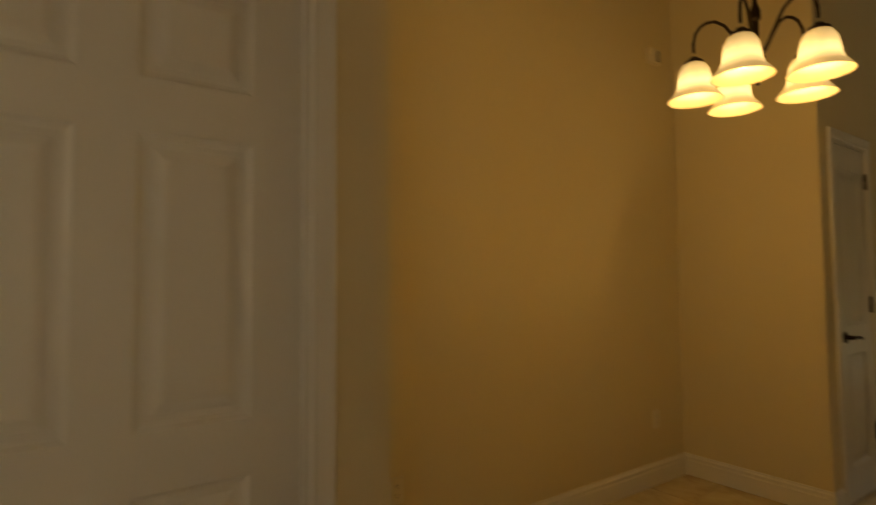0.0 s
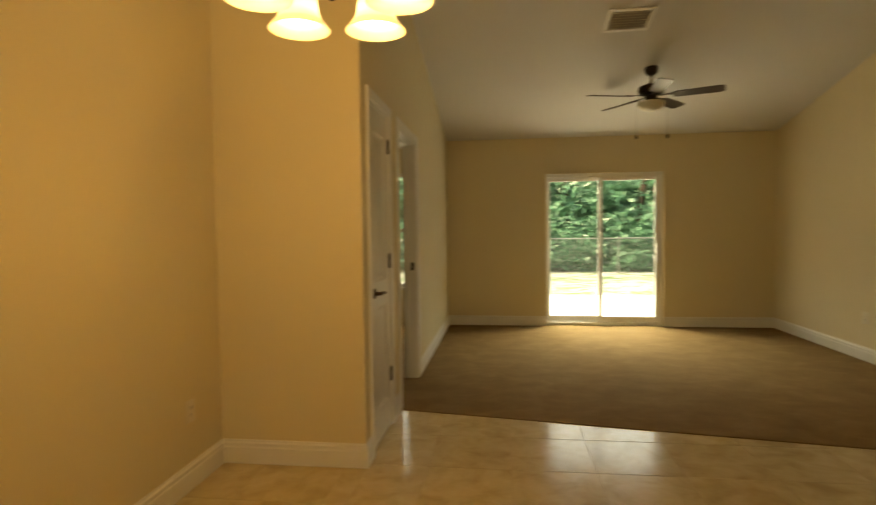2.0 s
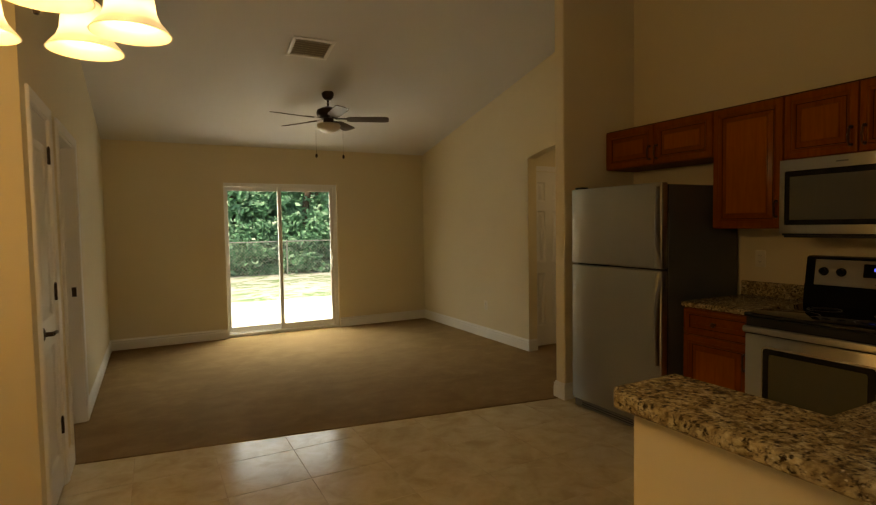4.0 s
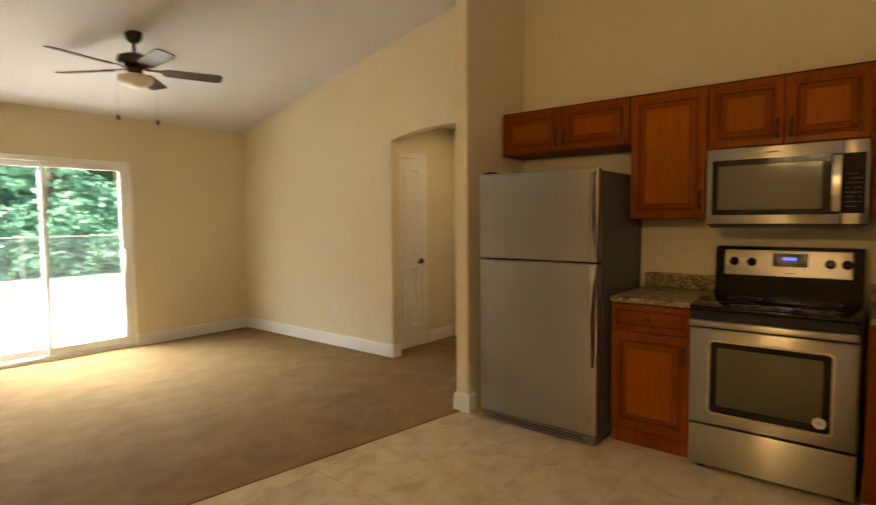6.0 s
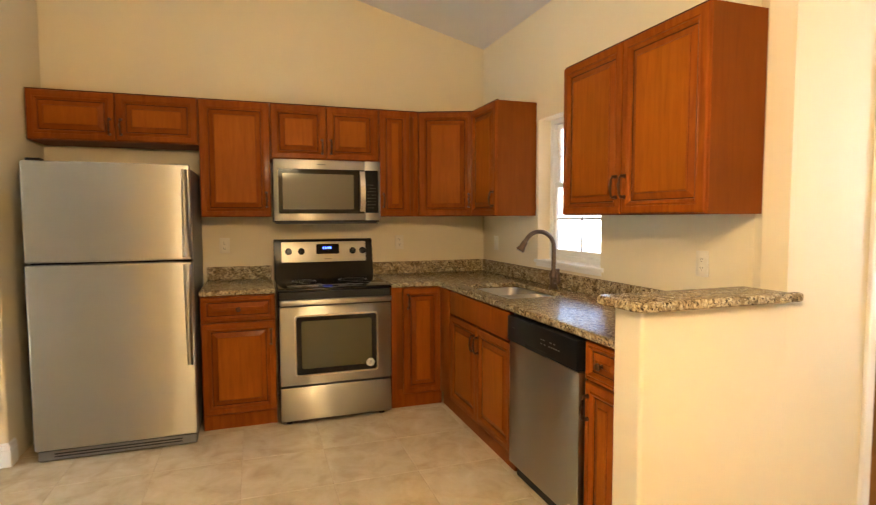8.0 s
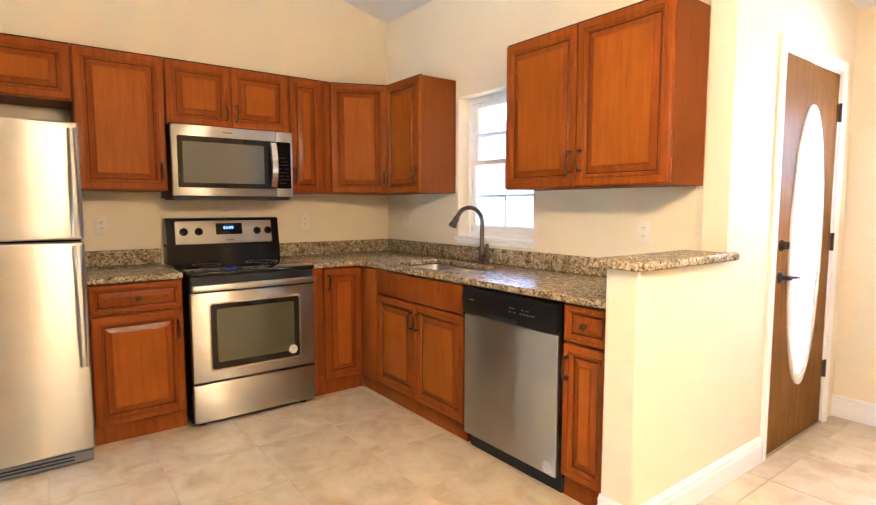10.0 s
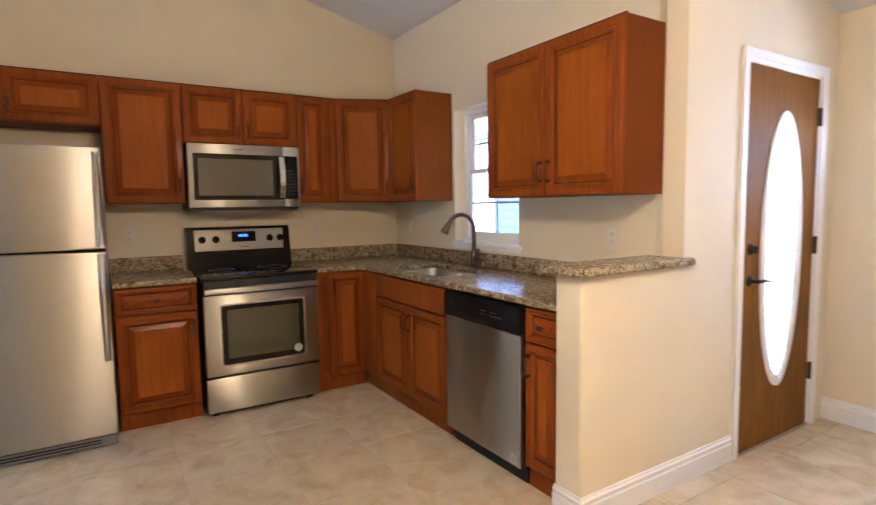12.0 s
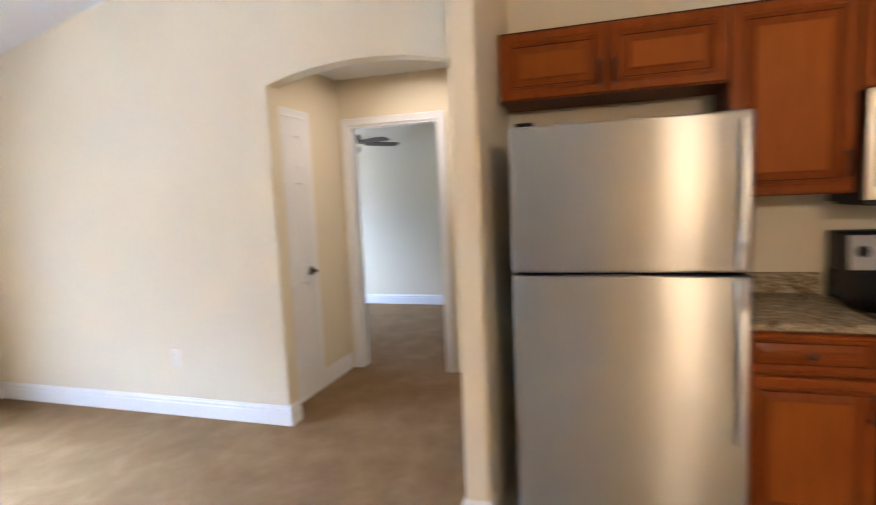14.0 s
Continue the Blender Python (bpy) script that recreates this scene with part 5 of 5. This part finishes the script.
def ceiling_fan(x, y, zc, label, drop=0.0, turn=0.0, chains=True, lit=False):
    ob = thing("ceiling_fan", label, "ceiling fan", pose(x, y, 0))
    bm = bmesh.new()
    lathe(bm, [(0, zc + 0.03), (0.062, zc + 0.03), (0.066, zc - 0.01), (0.058, zc - 0.045), (0.035, zc - 0.070), (0.014, zc - 0.075), (0, zc - 0.075)], 28)
    part("canopy", bm, BRONZE, ob, smooth=True)
    zr = zc - 0.16 - drop
    bm = bmesh.new()
    lathe(bm, [(0.012, zc - 0.07), (0.012, zr + 0.01)], 14)
    part("downrod", bm, BRONZE, ob, smooth=True)
    bm = bmesh.new()
    lathe(bm, [(0, zr + 0.018), (0.030, zr + 0.015), (0.075, zr), (0.118, zr - 0.022), (0.128, zr - 0.052), (0.118, zr - 0.088), (0.085, zr - 0.106), (0.055, zr - 0.115), (0.055, zr - 0.155), (0.075, zr - 0.165), (0, zr - 0.166)], 36)
    part("motor_housing", bm, BRONZE, ob, smooth=True)
    bm = bmesh.new()
    lathe(bm, [(0.095, zr - 0.166), (0.118, zr - 0.170), (0.128, zr - 0.185), (0.120, zr - 0.215), (0.090, zr - 0.245), (0.045, zr - 0.262), (0, zr - 0.266)], 32)
    part("light_bowl", bm, glow("lit_fan_bowl", (1, 0.9, 0.75), 8.0) if lit else mat("alabaster_bowl", (0.62, 0.57, 0.48), 0.35), ob, "alabaster glass light bowl", smooth=True)
    zb = zr - 0.120
    blade_wood = mat("dark_fan_blade", (0.050, 0.028, 0.016), 0.45)
    for k in range(5):
        m = pose(0, 0, zb, 0, 0, turn + 72 * k)
        bm = bmesh.new()
        outline = [(0.20, -0.045), (0.24, -0.062), (0.60, -0.072), (0.645, -0.062), (0.655, -0.04), (0.655, 0.04), (0.645, 0.062), (0.60, 0.072), (0.24, 0.062), (0.20, 0.045)]
        prism(bm, outline, "z", -0.004, 0.004)
        bm.transform(m @ pose(0, 0, 0, -12, 0, 0))
        bl = part("blade", bm, blade_wood, ob, "dark brown fan blade")
        bm = bmesh.new()
        prism(bm, [(0.075, -0.018), (0.13, -0.010), (0.19, -0.020), (0.26, -0.040), (0.275, 0.0), (0.26, 0.040), (0.19, 0.020), (0.13, 0.010), (0.075, 0.018)], "z", 0.004, 0.010)
        bm.transform(m @ pose(0, 0, 0, -12, 0, 0))
        part("blade_iron", bm, BRONZE, bl)
    if chains:
        for s in (-1, 1):
            bm = bmesh.new()
            cx = s * 0.15
            tube(bm, [(s * 0.055, -0.02, zr - 0.150), (cx, -0.03, zr - 0.22), (cx, -0.03, zr - 0.495)], 0.0013, 6)
            lathe(bm, [(0, zr - 0.545), (0.011, zr - 0.536), (0.014, zr - 0.520), (0.009, zr - 0.502), (0, zr - 0.494)], 10, pose(cx, -0.03, 0))
            part("pull_chain", bm, BRONZE, ob, "pull chain with a dark knob", smooth=True)
    return ob


ceiling_fan(FNX, FNY, ceiling_z(FNY), "dark bronze five-blade ceiling fan with an unlit alabaster bowl, at rest", turn=-22)
ceiling_fan(7.2, 5.75, FLAT, "dark bronze ceiling fan in the far bedroom", turn=30, chains=False)


def ceiling_vent():
    slope = math.degrees(math.atan(-0.22))
    ob = thing("ceiling_vent", "white louvred ceiling vent on the sloped ceiling", "vent", pose(1.49, 4.76, ceiling_z(4.76) - 0.001, slope, 0, 0))
    w, d = 0.19, 0.165
    bm = bmesh.new()
    for a, b, c, e in ((-w, w, -d, -d + 0.035), (-w, w, d - 0.035, d), (-w, -w + 0.035, -d + 0.035, d - 0.035), (w - 0.035, w, -d + 0.035, d - 0.035)):
        box(bm, a, b, c, e, -0.014, 0, 0.004)
    part("frame", bm, TRIM, ob, smooth=True)
    boxpart("duct_back", (-w + 0.03, w - 0.03, -d + 0.03, d - 0.03, -0.003, -0.001), mat("duct_grey", (0.42, 0.41, 0.39), 0.8), ob)
    for i in range(7):
        y = -d + 0.055 + i * (2 * d - 0.11) / 6
        bm = bmesh.new()
        box(bm, -w + 0.036, w - 0.036, -0.014, 0.014, -0.001, 0.001)
        bm.transform(pose(0, y, -0.010, 32))
        part("louvre", bm, TRIM, ob)


ceiling_vent()


# ---- baseboards ----
BP = [(0, 0), (0.014, 0), (0.014, 0.092), (0.0105, 0.097), (0.0105, 0.107), (0.0125, 0.110), (0.0125, 0.117), (0.006, 0.124), (0.004, 0.134), (0, 0.135)]


def baseboard(name, pts):
    """Moulded skirting along a line of points, the room on its left."""
    bm = bmesh.new()
    P = [Vector((x, y)) for x, y in pts]
    dirs = [(b - a).normalized() for a, b in zip(P, P[1:])]
    loops = []
    for i, p in enumerate(P):
        d0, d1 = dirs[max(i - 1, 0)], dirs[min(i, len(dirs) - 1)]
        n0, n1 = Vector((-d0.y, d0.x)), Vector((-d1.y, d1.x))
        m = (n0 + n1).normalized()
        k = 1 / max(m.dot(n0), 0.3)
        loops.append([bm.verts.new((p.x + m.x * u * k, p.y + m.y * u * k, z + 0.002)) for u, z in BP])
    for a, b in zip(loops, loops[1:]):
        for i in range(len(BP) - 1):
            bm.faces.new((a[i], b[i], b[i + 1], a[i + 1]))
    bm.faces.new(loops[0])
    bm.faces.new(loops[-1][::-1])
    return part(name, bm, TRIM, None, kind="structure")


baseboard("baseboard_nook", [(XW, PDY0 - 0.062), (XW, NY1), (XN, NY1), (XN, NY0), (XW, NY0), (XW, GDY1 + 0.062)])
baseboard("baseboard_pantry", [(XW, D2Y0 - 0.062), (XW, PDY1 + 0.062)])
baseboard("baseboard_living_west", [(SLX0, YN), (XW, YN), (XW, D2Y1 + 0.062)])
baseboard("baseboard_living_east", [(XA + TH, ARCH1), (XA, ARCH1), (XA, YN), (SLX1, YN)])
baseboard("baseboard_wing", [(3.17, 3.18), (3.085, 3.18), (3.085, 3.29), (XA, 3.29), (XA, ARCH0), (XA + TH, ARCH0)])
baseboard("baseboard_entry_west", [(XW, GDY0 - 0.062), (XW, YO), (HX0, YO)])
baseboard("baseboard_half_wall", [(HX0, FDY1 + 0.060), (HX0, HY), (HX1, HY)])
baseboard("baseboard_hall", [(HALLE - 0.018, HALLN), (4.60, HALLN)])
baseboard("baseboard_bedroom", [(7.75, 2.7), (7.75, 7.3), (HALLE + TH, 7.3)])


# ---- outdoors ----
def grass_material():
    m = mat("dry_lawn", (0.2, 0.18, 0.1), 0.95, spec=0.1)
    n = Nodes(m)
    v = n.coords((1, 1.3, 1))
    col = n.ramp(n.noise(v, 1.1, 7, 0.72, 1.2), [(0.42, (0.15, 0.27, 0.14)), (0.48, (0.32, 0.39, 0.32)), (0.54, (0.52, 0.53, 0.54))])
    n.color(n.mix(n.span(n.noise(v, 30, 3), 0, 0.4), col, (0.12, 0.15, 0.06)))
    n.bump(n.noise(v, 60, 3), 0.8, 0.02)
    return m


boxpart("ground", (-400, 400, YN + 0.16, 800, -0.7, -0.29), grass_material(), kind="structure")
boxpart("ground_south", (-400, 400, -400, YO - TH - 0.02, -0.5, -0.12), mat("driveway_concrete", (0.50, 0.49, 0.46), 0.9), kind="structure")
boxpart("patio", (-2.0, 6.5, YN + 0.15, 11.2, -0.6, -0.05), painted("patio_concrete", (0.72, 0.71, 0.68), 0.9, 30, 0.4), kind="structure")


def neighbour_house():
    """The pale siding of the house next door, seen through the window over the sink."""
    ob = thing("neighbouring_house", "pale blue-grey sided house beyond the driveway, behind the sink window", "house", pose(2.5, -5.6, -0.12))
    siding = painted("pale_siding", (0.27, 0.33, 0.36), 0.7, 20, 0.2)
    boxpart("wall", (-7, 7, -6, 0, 0, 2.95), siding, ob)
    for k in range(15):
        boxpart("board", (-7, 7, 0.0005, 0.018, 0.02 + k * 0.195, 0.205 + k * 0.195), siding, ob, bevel=0.004)
    # Roof added to screen the sky, which would glare on the worktop.
    bm = bmesh.new()
    prism(bm, [(-6.5, 2.96), (0.5, 2.96), (0.5, 3.10), (-3.0, 5.2), (-6.5, 3.10)], "x", -7.5, 7.5)
    part("roof", bm, painted("pale_shingle", (0.36, 0.37, 0.37), 0.9, 12, 0.5), ob, "added grey shingled roof that screens the sky")


neighbour_house()


def leaves(name, count, x0, x1, y0, y1, z0, z1, size, seed, label):
    """A thicket of separate small leaves gathered in clumps, dense towards the back, with an uneven top."""
    rng = np.random.default_rng(seed)
    clumps = count // 55
    cx = rng.uniform(x0, x1, clumps)
    crown = z1 * (0.72 + 0.28 * np.sin(cx * 0.9 + 1.0) * np.cos(cx * 0.37))
    cz = z0 + (crown - z0) * rng.uniform(0, 1, clumps) ** 0.9
    cy = y0 + (y1 - y0) * rng.uniform(0, 1, clumps) + 0.14 * (cz - z0)
    idx = rng.integers(0, clumps, count)
    rad = rng.uniform(0.22, 0.62, clumps)[idx][:, None]
    dirs = rng.normal(size=(count, 3))
    dirs /= np.linalg.norm(dirs, axis=1)[:, None]
    c = np.stack([cx, cy, cz], 1)[idx] + dirs * rad * rng.uniform(0.55, 1, (count, 1)) * np.array([1.15, 0.8, 0.75])
    c[:, 2] = np.maximum(c[:, 2], z0)
    nrm = dirs + rng.normal(size=(count, 3)) * 0.7 + np.array([0, -0.3, 0.7])
    nrm /= np.linalg.norm(nrm, axis=1)[:, None]
    a = np.cross(nrm, rng.normal(size=(count, 3)))
    a /= np.linalg.norm(a, axis=1)[:, None]
    b = np.cross(nrm, a)
    s = size * rng.uniform(0.6, 1.4, (count, 1))
    v = np.empty((count, 4, 3))
    v[:, 0], v[:, 1], v[:, 2], v[:, 3] = c - a * s, c + b * s * 0.42, c + a * s, c - b * s * 0.42
    me = bpy.data.meshes.new(name)
    me.from_pydata(v.reshape(-1, 3), [], np.arange(count * 4).reshape(-1, 4).tolist())
    me.materials.append(LEAF)
    ob = new(name, me)
    return tagged(ob, label, "foliage", kind="stuff")


LEAF = mat("broad_leaf", (0.07, 0.13, 0.025), 0.45)
n = Nodes(LEAF)
g = n.add("ShaderNodeNewGeometry")
n.color(n.ramp(g.outputs["Random Per Island"], [(0.0, (0.06, 0.20, 0.11)), (0.45, (0.11, 0.31, 0.18)), (0.8, (0.16, 0.39, 0.24)), (1.0, (0.26, 0.44, 0.32))]))
n.b.inputs["Transmission Weight"].default_value = 0.0
n.b.inputs["Subsurface Weight"].default_value = 0.0
leaves("thicket", 90000, -7, 13, 20.6, 24.5, -0.29, 4.9, 0.14, 3, "dense green thicket of broad leaves behind the fence")
leaves("thicket_front", 22000, -6, 12, 20.0, 20.8, -0.29, 2.4, 0.085, 8, "leafy green undergrowth grown up against the fence")
# Unlit depth of the forest, painted as one near-black sheet behind the leaves.
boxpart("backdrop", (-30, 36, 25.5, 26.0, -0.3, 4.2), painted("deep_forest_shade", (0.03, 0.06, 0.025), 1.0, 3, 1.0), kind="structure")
bark = wood_material("bark", (0.05, 0.035, 0.025), (0.13, 0.10, 0.075), (0.22, 0.18, 0.14), 0.9, coat=0.0)
rng = random.Random(5)
for x, y, lean in ((0.6, 21.2, 0.10), (3.2, 22.0, -0.06), (5.6, 21.6, 0.05), (-2.2, 22.2, 0.04), (8.4, 22.4, -0.05)):
    ob = thing("tree", "slender tree trunk with bare lower limbs among dense leaves", "tree", pose(x, y, -0.32), "trees behind the fence")
    bm = bmesh.new()
    pts = [(lean * k * k * 0.35 + 0.05 * math.sin(k * 1.7), 0.03 * k, k * 0.9) for k in range(10)]
    tube(bm, pts, 0.15, 10, [1.35, 1.05, 0.95, 0.9, 0.84, 0.76, 0.68, 0.58, 0.48, 0.35])
    for k in (3, 4, 6, 7):
        s = rng.choice((-1, 1))
        p = Vector(pts[k])
        tube(bm, [p, p + Vector((s * 0.4, -0.1, 0.35)), p + Vector((s * 1.0, -0.2, 0.75)), p + Vector((s * 1.5, -0.2, 1.3))], 0.06, 7, [1, 0.8, 0.55, 0.3])
    part("trunk", bm, bark, ob, smooth=True)


def chain_link_fence():
    ob = thing("fence", "grey galvanised chain-link fence in front of the thicket", "fence", pose(0, 19.6, -0.30))
    galv = mat("galvanised_steel", (0.38, 0.39, 0.38), 0.45, 0.7)
    for x in (-4.4, -1.4, 1.6, 4.45, 7.6, 10.6):
        bm = bmesh.new()
        lathe(bm, [(0.03, 0), (0.03, 1.27), (0.034, 1.275), (0.02, 1.31), (0, 1.315)], 12, pose(x, 0, 0))
        part("post", bm, galv, ob, "galvanised fence post", smooth=True)
    bm = bmesh.new()
    tube(bm, [(-7, 0, 1.25), (13, 0, 1.25)], 0.021, 8)
    part("top_rail", bm, galv, ob)
    v, fcs = [], []
    x, step = -7.0, 0.12
    for s in (-1, 1):
        k = 0
        x = -7.0
        while x < 13:
            x1 = x + s * 1.2
            for dy in (0,):
                i = len(v)
                v += [(x, 0.02 * s, 0.03), (x + 0.010, 0.02 * s, 0.03), (x1 + 0.010, 0.02 * s, 1.23), (x1, 0.02 * s, 1.23)]
                fcs.append((i, i + 1, i + 2, i + 3))
            x += step
    me = bpy.data.meshes.new("mesh_fabric")
    me.from_pydata(v, [], fcs)
    me.materials.append(galv)
    o = new("mesh_fabric", me)
    o.parent = ob
    tagged(o, "galvanised wire mesh", kind="stuff")


chain_link_fence()


# ---- floor tiles ----
def clip(poly, a, b, c):
    """The part of a polygon where a*x + b*y <= c."""
    out = []
    for i, p in enumerate(poly):
        q = poly[(i + 1) % len(poly)]
        dp, dq = a * p[0] + b * p[1] - c, a * q[0] + b * q[1] - c
        if dp <= 0:
            out.append(p)
        if (dp < 0 < dq) or (dq < 0 < dp):
            t = dp / (dp - dq)
            out.append((p[0] + (q[0] - p[0]) * t, p[1] + (q[1] - p[1]) * t))
    return out


def floor_tiles():
    holder = thing("tile_floor", "beige travertine-look floor tiles with narrow joints", "floor tiles", None)
    tagged(holder, kind="structure")
    P, J = 0.457, 0.0017
    k = (3.25 - 3.78) / (3.07 - XW)
    zones = [[(1, 0, XE), (-1, 0, -XW), (0, -1, -YO), (-k, 1, 3.78 - k * XW - 0.004)], [(1, 0, XW), (-1, 0, -XN), (0, -1, -NY0), (0, 1, NY1)]]
    meshes = {}
    for zi, zone in enumerate(zones):
        for i in range(-8, 12):
            for j in range(-14, 3):
                x0, y0 = 0.455 + i * P, 3.320 + j * P
                if x0 > 1.25 and y0 < -0.5:
                    continue
                poly = [(x0 + J, y0 + J), (x0 + P - J, y0 + J), (x0 + P - J, y0 + P - J), (x0 + J, y0 + P - J)]
                for h in zone:
                    poly = clip(poly, *h)
                    if not poly:
                        break
                if len(poly) < 3 or abs(sum(p[0] * q[1] - q[0] * p[1] for p, q in zip(poly, poly[1:] + poly[:1]))) < 0.002:
                    continue
                cx, cy = x0 + P / 2, y0 + P / 2
                loc = tuple((round(px - cx, 4), round(py - cy, 4)) for px, py in poly)
                if loc not in meshes:
                    bm = bmesh.new()
                    mx, my = sum(p[0] for p in loc) / len(loc), sum(p[1] for p in loc) / len(loc)
                    lo = [bm.verts.new((px, py, -0.006)) for px, py in loc]
                    mid = [bm.verts.new((px, py, -0.0012)) for px, py in loc]
                    hi = [bm.verts.new((px + (0.0015 if mx > px else -0.0015), py + (0.0015 if my > py else -0.0015), 0.0)) for px, py in loc]
                    m_ = len(loc)
                    for q in range(m_):
                        r = (q + 1) % m_
                        bm.faces.new((lo[q], lo[r], mid[r], mid[q]))
                        bm.faces.new((mid[q], mid[r], hi[r], hi[q]))
                    bm.faces.new(hi)
                    me = bpy.data.meshes.new("tile")
                    bmesh.ops.recalc_face_normals(bm, faces=bm.faces[:])
                    bm.to_mesh(me)
                    bm.free()
                    me.materials.append(TILE)
                    meshes[loc] = me
                o = new("tile", meshes[loc])
                o.location = (cx, cy, 0)
                o.parent = holder


floor_tiles()
